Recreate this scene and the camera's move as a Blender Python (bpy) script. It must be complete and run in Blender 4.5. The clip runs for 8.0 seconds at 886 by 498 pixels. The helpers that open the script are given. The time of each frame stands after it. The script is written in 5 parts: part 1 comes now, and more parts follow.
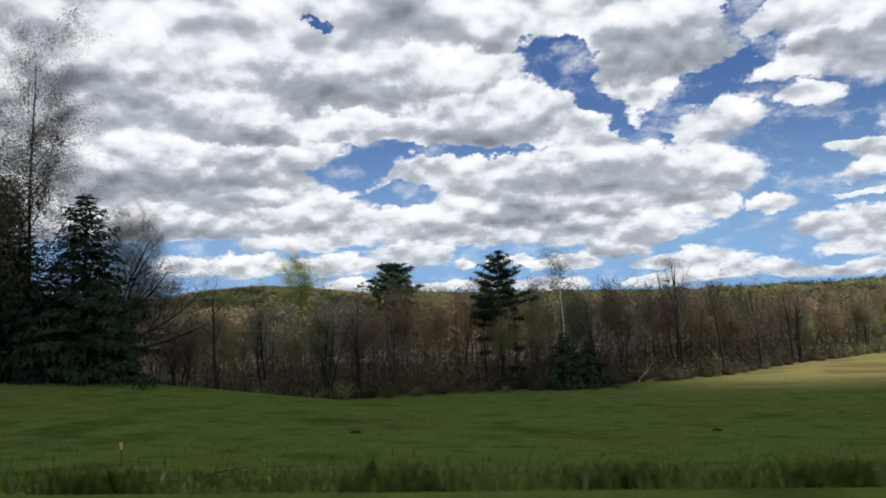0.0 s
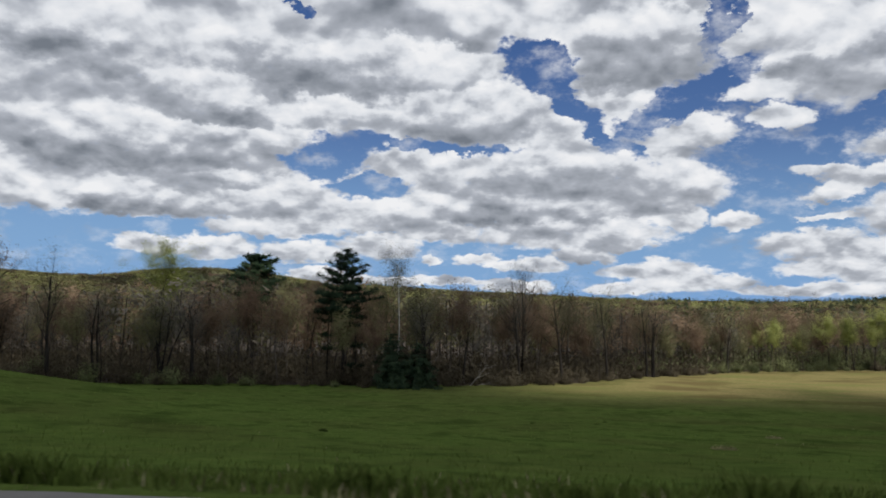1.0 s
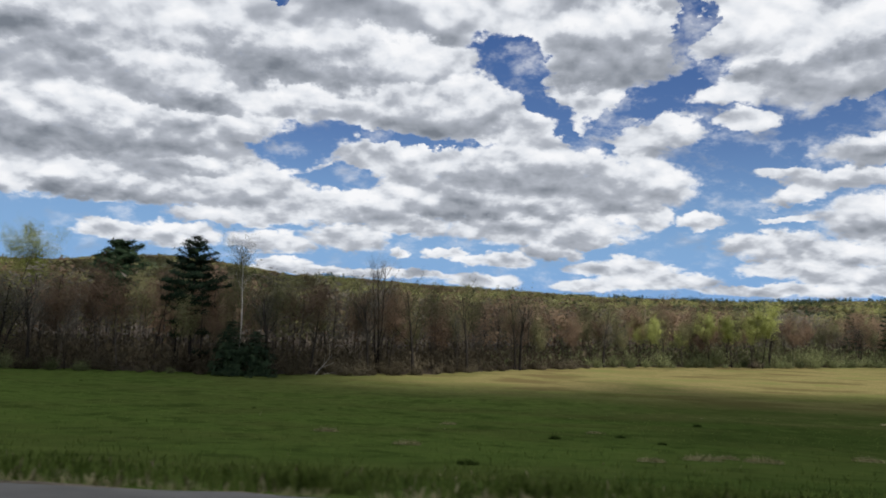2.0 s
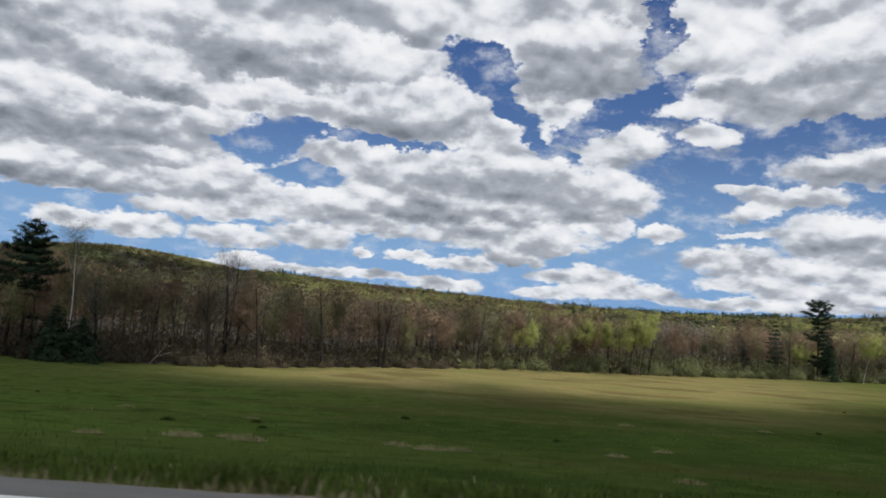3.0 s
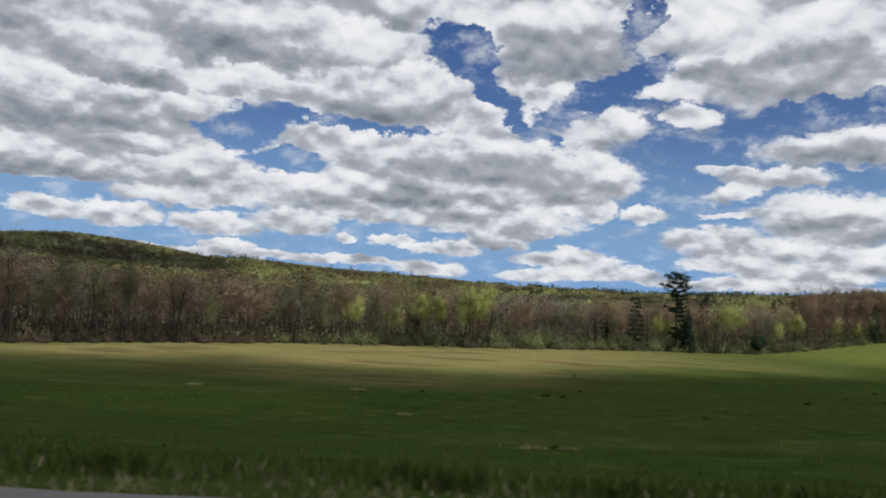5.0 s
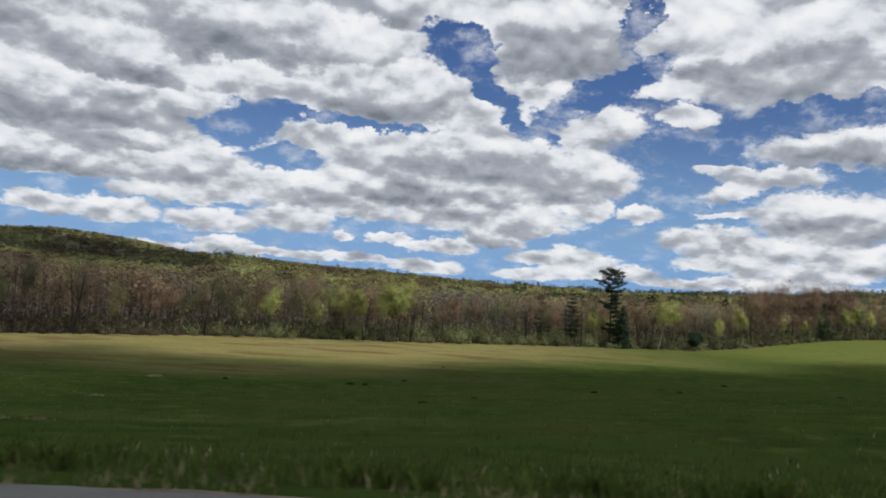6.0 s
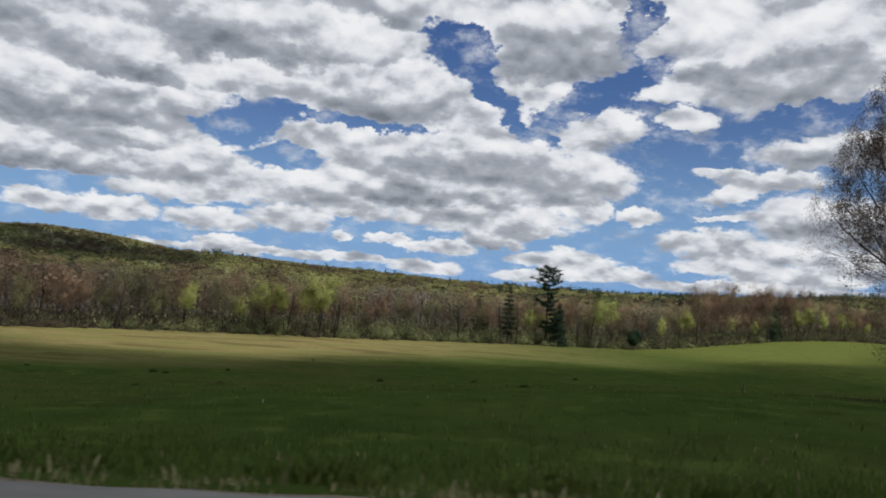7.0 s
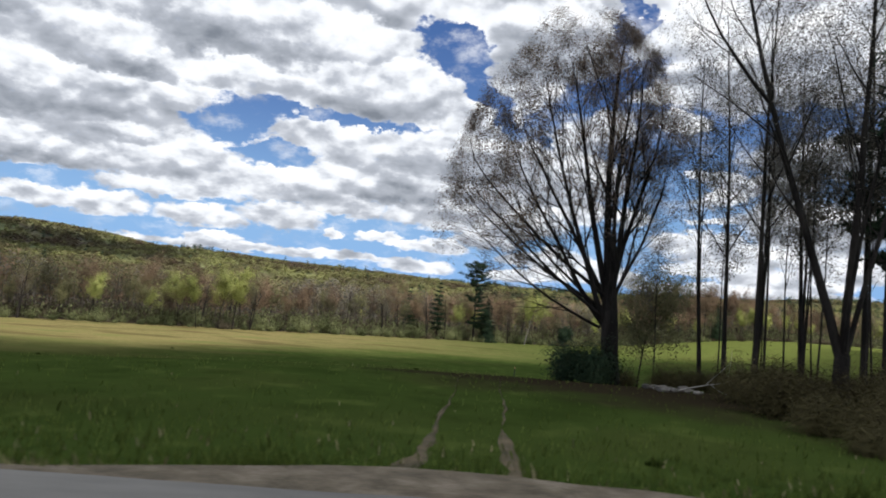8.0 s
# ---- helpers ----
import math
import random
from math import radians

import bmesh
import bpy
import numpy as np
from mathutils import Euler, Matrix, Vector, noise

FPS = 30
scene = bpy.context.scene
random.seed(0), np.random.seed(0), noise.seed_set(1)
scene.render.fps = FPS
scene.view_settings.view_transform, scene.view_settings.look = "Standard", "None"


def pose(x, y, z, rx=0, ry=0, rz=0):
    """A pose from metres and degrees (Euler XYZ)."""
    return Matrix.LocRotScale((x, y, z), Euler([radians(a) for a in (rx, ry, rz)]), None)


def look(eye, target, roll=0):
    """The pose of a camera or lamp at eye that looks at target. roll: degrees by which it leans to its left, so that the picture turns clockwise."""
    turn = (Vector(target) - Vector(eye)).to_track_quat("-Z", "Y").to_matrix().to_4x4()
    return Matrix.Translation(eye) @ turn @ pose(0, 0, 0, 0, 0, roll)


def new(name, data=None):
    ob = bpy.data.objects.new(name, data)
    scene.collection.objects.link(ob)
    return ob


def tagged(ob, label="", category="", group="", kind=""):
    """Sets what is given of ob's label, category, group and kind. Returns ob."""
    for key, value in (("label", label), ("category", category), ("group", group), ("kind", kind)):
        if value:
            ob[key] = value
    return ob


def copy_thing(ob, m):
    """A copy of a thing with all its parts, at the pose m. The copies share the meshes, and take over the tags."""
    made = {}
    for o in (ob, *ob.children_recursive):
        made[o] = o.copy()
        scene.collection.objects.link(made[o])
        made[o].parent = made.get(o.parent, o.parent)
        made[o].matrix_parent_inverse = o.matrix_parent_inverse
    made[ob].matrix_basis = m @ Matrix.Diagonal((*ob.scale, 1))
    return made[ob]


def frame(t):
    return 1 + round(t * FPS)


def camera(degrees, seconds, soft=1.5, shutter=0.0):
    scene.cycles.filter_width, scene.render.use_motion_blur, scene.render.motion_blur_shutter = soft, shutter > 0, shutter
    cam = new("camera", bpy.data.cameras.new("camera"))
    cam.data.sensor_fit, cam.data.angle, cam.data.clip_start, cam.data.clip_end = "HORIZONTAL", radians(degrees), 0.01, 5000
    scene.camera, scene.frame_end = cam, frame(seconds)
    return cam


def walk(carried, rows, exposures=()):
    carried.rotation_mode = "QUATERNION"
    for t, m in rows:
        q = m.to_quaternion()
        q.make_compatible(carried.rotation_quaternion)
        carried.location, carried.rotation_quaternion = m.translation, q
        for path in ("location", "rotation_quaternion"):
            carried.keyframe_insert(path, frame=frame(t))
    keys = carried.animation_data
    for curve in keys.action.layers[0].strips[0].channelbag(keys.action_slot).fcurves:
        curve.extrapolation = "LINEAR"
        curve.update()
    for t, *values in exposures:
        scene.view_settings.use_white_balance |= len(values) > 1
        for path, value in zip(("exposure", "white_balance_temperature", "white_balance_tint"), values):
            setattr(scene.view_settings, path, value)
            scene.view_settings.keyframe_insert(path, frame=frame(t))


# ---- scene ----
cam = camera(62.0, 8.0, soft=1.8, shutter=0.07)
PATH = [
    (0, (0.67, -0.05, 1.45), (-13.47, 98.39, 11.95), -2.97),
    (0.5, (9.71, -0.04, 1.46), (-0.49, 98.89, 11.93), -3.33),
    (1, (18.78, -0.03, 1.46), (8.98, 99.00, 11.30), 0.78),
    (1.5, (27.86, -0.02, 1.47), (19.81, 99.25, 10.41), 2.60),
    (2, (36.97, -0.02, 1.48), (31.45, 99.42, 10.54), 1.92),
    (2.2, (40.62, -0.01, 1.48), (36.27, 99.34, 12.01), 0.97),
    (3.3, (60.74, -0.00, 1.49), (60.74, 99.55, 10.93), 4.85),
    (3.5, (64.41, -0.00, 1.49), (64.02, 99.54, 11.00), 4.85),
    (4, (73.60, 0.00, 1.50), (72.73, 99.70, 9.22), 2.65),
    (4.5, (82.81, 0.00, 1.51), (82.70, 99.66, 9.74), 2.91),
    (5, (92.04, 0.00, 1.51), (93.79, 99.70, 9.14), 3.08),
    (5.2, (95.74, 0.00, 1.52), (97.80, 99.77, 8.06), 3.29),
    (6.5, (119.86, -0.00, 1.53), (122.18, 99.66, 9.36), 3.50),
    (7, (129.18, -0.01, 1.54), (131.53, 99.68, 9.05), 3.86),
    (7.5, (138.51, -0.01, 1.55), (140.14, 99.77, 8.03), 2.98),
    (8, (147.87, -0.02, 1.55), (151.38, 99.64, 9.06), 4.53),
]
EXPOSURES = [(0.0, 0.09), (0.5, -0.42), (1.0, -0.15), (1.5, -0.08), (2.0, -0.04), (4.0, -0.2), (6.5, -0.14), (7.0, -0.18), (7.5, -0.22), (8.0, 0.25)]
walk(cam, [(t, look(eye, target, roll)) for t, eye, target, roll in PATH], EXPOSURES)

# ---- sky, clouds and sun ----
SUN_ELEV, SUN_AZ = radians(56), radians(150)  # azimuth clockwise from +y: behind the road, to the right
TO_SUN = Vector((math.sin(SUN_AZ) * math.cos(SUN_ELEV), math.cos(SUN_AZ) * math.cos(SUN_ELEV), math.sin(SUN_ELEV)))

# Clouds from the horizon upwards: azimuth, elevation, half width, half height (degrees), light on the top and on the base
HORIZON_CLOUDS = [
    (-11.2, 3.2, 13.6, 0.43, 0.85, 0.6),
    (-15.4, 3.7, 2.5, 0.46, 0.95, 0.7),
    (0.0, 2.8, 3.3, 0.57, 0.95, 0.7),
    (7.9, 2.7, 3.2, 0.57, 0.95, 0.7),
    (13.0, 3.2, 5.3, 0.86, 0.95, 0.66),
    (10.5, 4.1, 4.9, 0.87, 1.0, 0.72),
    (23.8, 2.6, 9.7, 0.53, 0.9, 0.6),
    (27.1, 3.5, 6.0, 0.79, 1.0, 0.58),
    (30.9, 4.2, 4.6, 0.84, 1.0, 0.58),
    (22.7, 4.1, 4.9, 0.82, 1.0, 0.6),
    (-27.1, 5.3, 3.3, 0.85, 1.05, 0.6),
    (-22.9, 5.4, 3.5, 1.08, 1.1, 0.5),
    (-16.5, 5.2, 3.8, 1.09, 1.05, 0.5),
    (-10.6, 5.9, 3.8, 1.29, 1.1, 0.5),
]
LOW_CLOUDS = [
    (-6.7, 4.8, 1.1, 0.43, 1, 0.6),
    (-3.2, 5.0, 2.0, 0.48, 1, 0.6),
    (-1.2, 4.5, 1.8, 0.48, 1, 0.6),
    (1.8, 4.5, 2.6, 0.7, 1.05, 0.5),
    (5.2, 5.3, 2.9, 0.7, 1.05, 0.5),
    (16.2, 7.7, 2.3, 0.84, 1.15, 0.65),
    (12.5, 8.0, 1.8, 1.37, 1.1, 0.62),
    (26.4, 5.2, 9.4, 0.95, 1.05, 0.55),
    (20.9, 6.0, 4.1, 1.03, 1.1, 0.52),
    (29.0, 7.4, 6.1, 2.1, 1.05, 0.42),
    (22.2, 7.6, 2.5, 0.29, 0.8, 0.7),
    (22.6, 9.2, 2.3, 0.81, 1.0, 0.6),
    (25.5, 10.2, 4.4, 1.11, 1.05, 0.55),
    (29.8, 12.3, 6.5, 1.59, 1.05, 0.22),
    (22.1, 10.9, 2.5, 0.53, 0.9, 0.7),
    (7.8, 6.1, 3.7, 0.65, 1.0, 0.5),
]
MIDDLE_CLOUDS = [
    (-5.9, 7.0, 4.1, 1.08, 1.05, 0.5),
    (4.2, 6.9, 8.8, 1.57, 1.05, 0.4),
    (-11.6, 8.2, 6.3, 1.53, 1.1, 0.42),
    (-18.5, 7.1, 5.9, 0.91, 0.95, 0.55),
    (1.5, 8.8, 10.5, 1.48, 0.85, 0.2),
    (11.1, 10.3, 5.6, 2.14, 1.05, 0.45),
    (-18.0, 9.1, 5.5, 1.72, 1.1, 0.5),
    (2.7, 11.3, 10.6, 2.38, 1.0, 0.22),
    (-5.3, 11.7, 4.8, 2.14, 1.1, 0.5),
    (-27.8, 8.3, 6.5, 1.14, 0.85, 0.18),
    (-9.3, 12.2, 5.2, 1.27, 1.05, 0.6),
    (12.2, 14.2, 4.7, 1.34, 1.0, 0.62),
    (3.8, 14.8, 4.9, 1.91, 1.1, 0.7),
    (-24.8, 10.4, 7.2, 0.86, 0.95, 0.35),
    (7.5, 16.6, 3.5, 1.5, 1.1, 0.68),
    (19.1, 14.5, 2.4, 0.97, 0.9, 0.7),
]
HIGH_CLOUDS = [
    (-27.8, 11.8, 7.9, 1.65, 0.8, 0.1),
    (-20.6, 13.6, 5.8, 1.66, 1.1, 0.5),
    (-3.4, 16.1, 8.4, 2.76, 1.1, 0.15),
    (-22.6, 15.3, 4.9, 1.16, 0.9, 0.2),
    (-13.4, 15.7, 6.7, 1.42, 1.0, 0.45),
    (18.2, 16.7, 3.1, 1.45, 1.1, 0.65),
    (25.8, 18.8, 9.6, 4.13, 1.0, 0.45),
    (9.8, 20.3, 6.6, 3.41, 1.1, 0.12),
    (21.2, 18.2, 4.0, 1.33, 1.0, 0.2),
    (29.0, 18.8, 5.3, 1.76, 0.95, 0.15),
    (-15.3, 18.9, 9.5, 2.04, 0.9, 0.05),
    (17.0, 20.7, 2.5, 2.34, 1.0, 0.6),
    (-27.9, 16.9, 6.6, 2.18, 0.95, 0.38),
    (-5.9, 19.8, 7.5, 1.82, 1.1, 0.6),
    (-32.8, 18.6, 7.1, 1.91, 0.85, 0.15),
    (-30.5, 12.4, 9.9, 2.01, 0.9, 0.12),
]
# Openings of blue sky in the cloud deck: azimuth, elevation, half width, half height, tilt (degrees)
GAPS = [
    (1.6, 19.3, 3.4, 1.64, -28),
    (4.6, 16.5, 3.6, 1.17, -40),
    (13.2, 16.4, 6.6, 1.5, 24),
    (15.6, 21.6, 1.3, 2.8, -14),
    (-14.4, 12.6, 3.7, 1.73, 8),
    (-11.5, 10.2, 2.8, 0.85, 0),
    (-5.9, 13.5, 5.7, 0.51, -3),
    (27.6, 15.1, 6.8, 0.65, 6),
    (7.0, 14.0, 3.1, 0.93, -30),
    (-17.1, 23.5, 1.3, 0.63, -20),
]
# The wide clear sky beside the deck
CLEAR = [
    (25.9, 9.7, 12.4, 5.52, 0),
    (19.9, 13.0, 5.2, 5.68, 0),
]


def build_sky():
    world = bpy.data.worlds.new("sky")
    scene.world = world
    world.use_nodes = True
    nt = world.node_tree
    nt.nodes.clear()
    N, L = nt.nodes.new, nt.links.new

    def math_node(op, a, b=None, c=None, clamp=False):
        n = N("ShaderNodeMath")
        n.operation, n.use_clamp = op, clamp
        for i, v in enumerate((a, b, c)):
            if v is None:
                continue
            if isinstance(v, (int, float)):
                n.inputs[i].default_value = v
            else:
                L(v, n.inputs[i])
        return n.outputs[0]

    def ramp(v, a, b, lo=0.0, hi=1.0, smooth=True):
        n = N("ShaderNodeMapRange")
        n.interpolation_type = "SMOOTHSTEP" if smooth else "LINEAR"
        n.clamp = not smooth
        for name, val in (("From Min", a), ("From Max", b), ("To Min", lo), ("To Max", hi)):
            n.inputs[name].default_value = val
        L(v, n.inputs["Value"])
        return n.outputs["Result"]

    way = N("ShaderNodeTexCoord").outputs["Generated"]
    sep = N("ShaderNodeSeparateXYZ")
    L(way, sep.inputs[0])
    x, y, z = sep.outputs
    az = math_node("MULTIPLY", math_node("ARCTAN2", x, y), 57.2958)
    el = math_node("MULTIPLY", math_node("ARCSINE", z), 57.2958)
    ae = N("ShaderNodeCombineXYZ")
    L(az, ae.inputs[0])
    L(el, ae.inputs[1])

    # cloud layer seen in perspective: flat coordinates that crowd towards the horizon
    low = math_node("MULTIPLY_ADD", math_node("MAXIMUM", z, 0.0), 0.667, 0.30)
    flat = N("ShaderNodeCombineXYZ")
    L(math_node("DIVIDE", x, low), flat.inputs[0])
    L(math_node("DIVIDE", y, low), flat.inputs[1])

    def vec_math(op, a, b=None, c=None):
        n = N("ShaderNodeVectorMath")
        n.operation = op
        for i, v in enumerate((a, b, c)):
            if v is None:
                continue
            if isinstance(v, tuple):
                n.inputs[i].default_value = v
            else:
                L(v, n.inputs[i])
        return n.outputs[0]

    def fbm(vec, scale, detail, rough, color=False):
        n = N("ShaderNodeTexNoise")
        n.inputs["Scale"].default_value, n.inputs["Detail"].default_value, n.inputs["Roughness"].default_value = scale, detail, rough
        L(vec, n.inputs["Vector"])
        return n.outputs[1 if color else 0]

    # ragged edges, finer towards the horizon
    span = math_node("MULTIPLY_ADD", el, EDGE_HIGH, EDGE_LOW)

    def torn(scale, detail, rough, amount):
        c = vec_math("SUBTRACT", fbm(flat.outputs[0], scale, detail, rough, True), (0.5, 0.5, 0.5))
        n = N("ShaderNodeVectorMath")
        n.operation = "SCALE"
        L(vec_math("MULTIPLY", c, (1.5 * amount, amount, 0)), n.inputs[0])
        L(span, n.inputs["Scale"])
        return n.outputs[0]

    warped = vec_math("ADD", ae.outputs[0], vec_math("ADD", torn(6.0, 2, 0.5, 2.2), torn(17.0, 7, 0.62, 2.3)))

    def billows(v, scale, detail):
        vor = N("ShaderNodeTexVoronoi")
        vor.feature, vor.normalize = "SMOOTH_F1", True
        for name, val in (("Scale", scale), ("Detail", detail), ("Roughness", 0.5), ("Lacunarity", 2.3), ("Smoothness", 0.5)):
            vor.inputs[name].default_value = val
        L(v, vor.inputs["Vector"])
        return math_node("SUBTRACT", 0.36, vor.outputs["Distance"])

    def relief(lift):
        """Heaped relief of the clouds: broad masses and rounded billows, here or a little higher up."""
        v = vec_math("MULTIPLY", flat.outputs[0], (lift, lift, 0))
        v = vec_math("MULTIPLY_ADD", fbm(v, 7.0, 3, 0.5, True), (0.07, 0.07, 0), v)
        h = math_node("MULTIPLY", billows(v, 6.0, 1.6), 1.7)
        return math_node("ADD", h, math_node("MULTIPLY", fbm(v, 13.0, 3, 0.5), 0.7))

    def place(row, tilt, vec):
        m = N("ShaderNodeMapping")
        m.vector_type = "TEXTURE"
        m.inputs["Location"].default_value = (row[0], row[1], 0)
        m.inputs["Rotation"].default_value = (0, 0, radians(tilt))
        m.inputs["Scale"].default_value = (row[2], row[3], 1)
        L(vec, m.inputs["Vector"])
        d = N("ShaderNodeVectorMath")
        d.operation = "LENGTH"
        L(m.outputs[0], d.inputs[0])
        return m.outputs[0], d.outputs["Value"]

    def after(value, vec):
        """Each shape waits for the one before it, which keeps the shader small."""
        return vec_math("MULTIPLY_ADD", value, (1e-6, 0, 0), vec)

    # the closed deck overhead, with its openings
    rise = N("ShaderNodeSeparateXYZ")
    L(warped, rise.inputs[0])
    near = None
    for i, row in enumerate(GAPS + CLEAR):
        _, d = place(row, row[4], warped if near is None else after(near, warped))
        near = d if near is None else math_node("MINIMUM", near, d)
        if i == len(GAPS) - 1:
            bored = ramp(near, 0.55, 1.0, 1.0, 0.0)
    gap = ramp(near, 0.85, 1.3, 1.0, 0.0)
    deck = math_node("MULTIPLY", ramp(rise.outputs[1], 7.0, 7.9), math_node("SUBTRACT", 1.0, gap))
    bulk = fbm(flat.outputs[0], 4.5, 3, 0.5)
    lit = ramp(bulk, 0.36, 0.64, 0.3, 0.98)
    alpha = deck
    for row in HORIZON_CLOUDS + LOW_CLOUDS + MIDDLE_CLOUDS + HIGH_CLOUDS:
        q, d = place(row, 0, after(alpha, warped))
        cover = ramp(d, 0.62, 1.1, 1.0, 0.0)
        high = N("ShaderNodeVectorMath")
        high.operation = "DOT_PRODUCT"
        high.inputs[1].default_value = (0.12, 1, 0)
        L(q, high.inputs[0])
        tone = ramp(high.outputs["Value"], -0.6, 0.8, row[5], row[4])
        mixed = N("ShaderNodeMix")
        L(cover, mixed.inputs[0])
        L(lit, mixed.inputs[2])
        L(tone, mixed.inputs[3])
        lit = mixed.outputs[0]
        alpha = math_node("MAXIMUM", alpha, cover)

    alpha = math_node("MULTIPLY", alpha, math_node("SUBTRACT", 1.0, bored))

    # shreds at the rims and small holes where the cloud is thin
    shreds = math_node("MULTIPLY", math_node("SUBTRACT", fbm(flat.outputs[0], 24.0, 7, 0.62), 0.5), 1.5)
    shreds = math_node("MULTIPLY", shreds, ramp(alpha, 0.02, 0.3))
    alpha = ramp(math_node("ADD", alpha, shreds), 0.06, 0.88)
    wisps = math_node("MULTIPLY", ramp(fbm(vec_math("ADD", flat.outputs[0], (3.1, 0.7, 0)), 8.0, 7, 0.64), 0.47, 0.72), ramp(el, 3.0, 14.0, 0.30, 0.62))
    alpha = math_node("MAXIMUM", alpha, wisps)

    # light on the billows from above, bright thin rims
    here, above = relief(1.0), relief(0.975)
    lit = math_node("ADD", lit, math_node("MULTIPLY", math_node("SUBTRACT", here, above), RELIEF))
    lit = math_node("ADD", lit, math_node("MULTIPLY", math_node("SUBTRACT", fbm(flat.outputs[0], 8.0, 4, 0.5), 0.5), 0.6))
    lit = math_node("ADD", lit, math_node("MULTIPLY", math_node("SUBTRACT", 1.0, alpha), 0.2))
    lit = math_node("MULTIPLY_ADD", lit, 0.64, 0.25)
    tone = N("ShaderNodeValToRGB")
    cr = tone.color_ramp
    cr.elements[0].position, cr.elements[0].color = 0.1, (0.19, 0.215, 0.255, 1)
    cr.elements[1].position, cr.elements[1].color = 1.0, (0.96, 0.968, 0.99, 1)
    mid = cr.elements.new(0.56)
    mid.color = (0.455, 0.485, 0.545, 1)
    bright = cr.elements.new(0.78)
    bright.color = (0.785, 0.815, 0.865, 1)
    L(lit, tone.inputs[0])

    sky = N("ShaderNodeTexSky")
    sky.sky_type, sky.sun_disc = "NISHITA", False
    sky.sun_elevation, sky.sun_rotation = SUN_ELEV, SUN_AZ
    sky.air_density, sky.dust_density, sky.ozone_density = 1.0, 0.4, 2.0
    blue = N("ShaderNodeVectorMath")
    blue.operation = "SCALE"
    blue.inputs["Scale"].default_value = SKY_STRENGTH
    L(sky.outputs[0], blue.inputs[0])
    deep = N("ShaderNodeHueSaturation")
    deep.inputs["Hue"].default_value, deep.inputs["Saturation"].default_value = 0.516, 1.27
    L(blue.outputs[0], deep.inputs["Color"])
    # thin haze low over the hills
    haze = N("ShaderNodeMix")
    haze.data_type = "RGBA"
    L(ramp(el, 0.0, 15.0, 0.95, 0.0), haze.inputs[0])
    L(deep.outputs[0], haze.inputs[6])
    haze.inputs[7].default_value = (0.19, 0.385, 0.73, 1)

    mix = N("ShaderNodeMix")
    mix.data_type = "RGBA"
    L(alpha, mix.inputs[0])
    L(haze.outputs[2], mix.inputs[6])
    L(tone.outputs[0], mix.inputs[7])
    bg = N("ShaderNodeBackground")
    bg.inputs["Strength"].default_value = 1.0
    L(mix.outputs[2], bg.inputs["Color"])
    out = N("ShaderNodeOutputWorld")
    L(bg.outputs[0], out.inputs[0])


SKY_STRENGTH = 0.083
EDGE_LOW, EDGE_HIGH, RELIEF = 0.22, 0.055, 1.3
build_sky()
sun = new("sun", bpy.data.lights.new("sun", "SUN"))
sun.data.energy, sun.data.angle, sun.data.color = 4.0, radians(0.8), (1.0, 0.95, 0.87)
sun.matrix_world = look(TO_SUN * 300, (0, 0, 0))

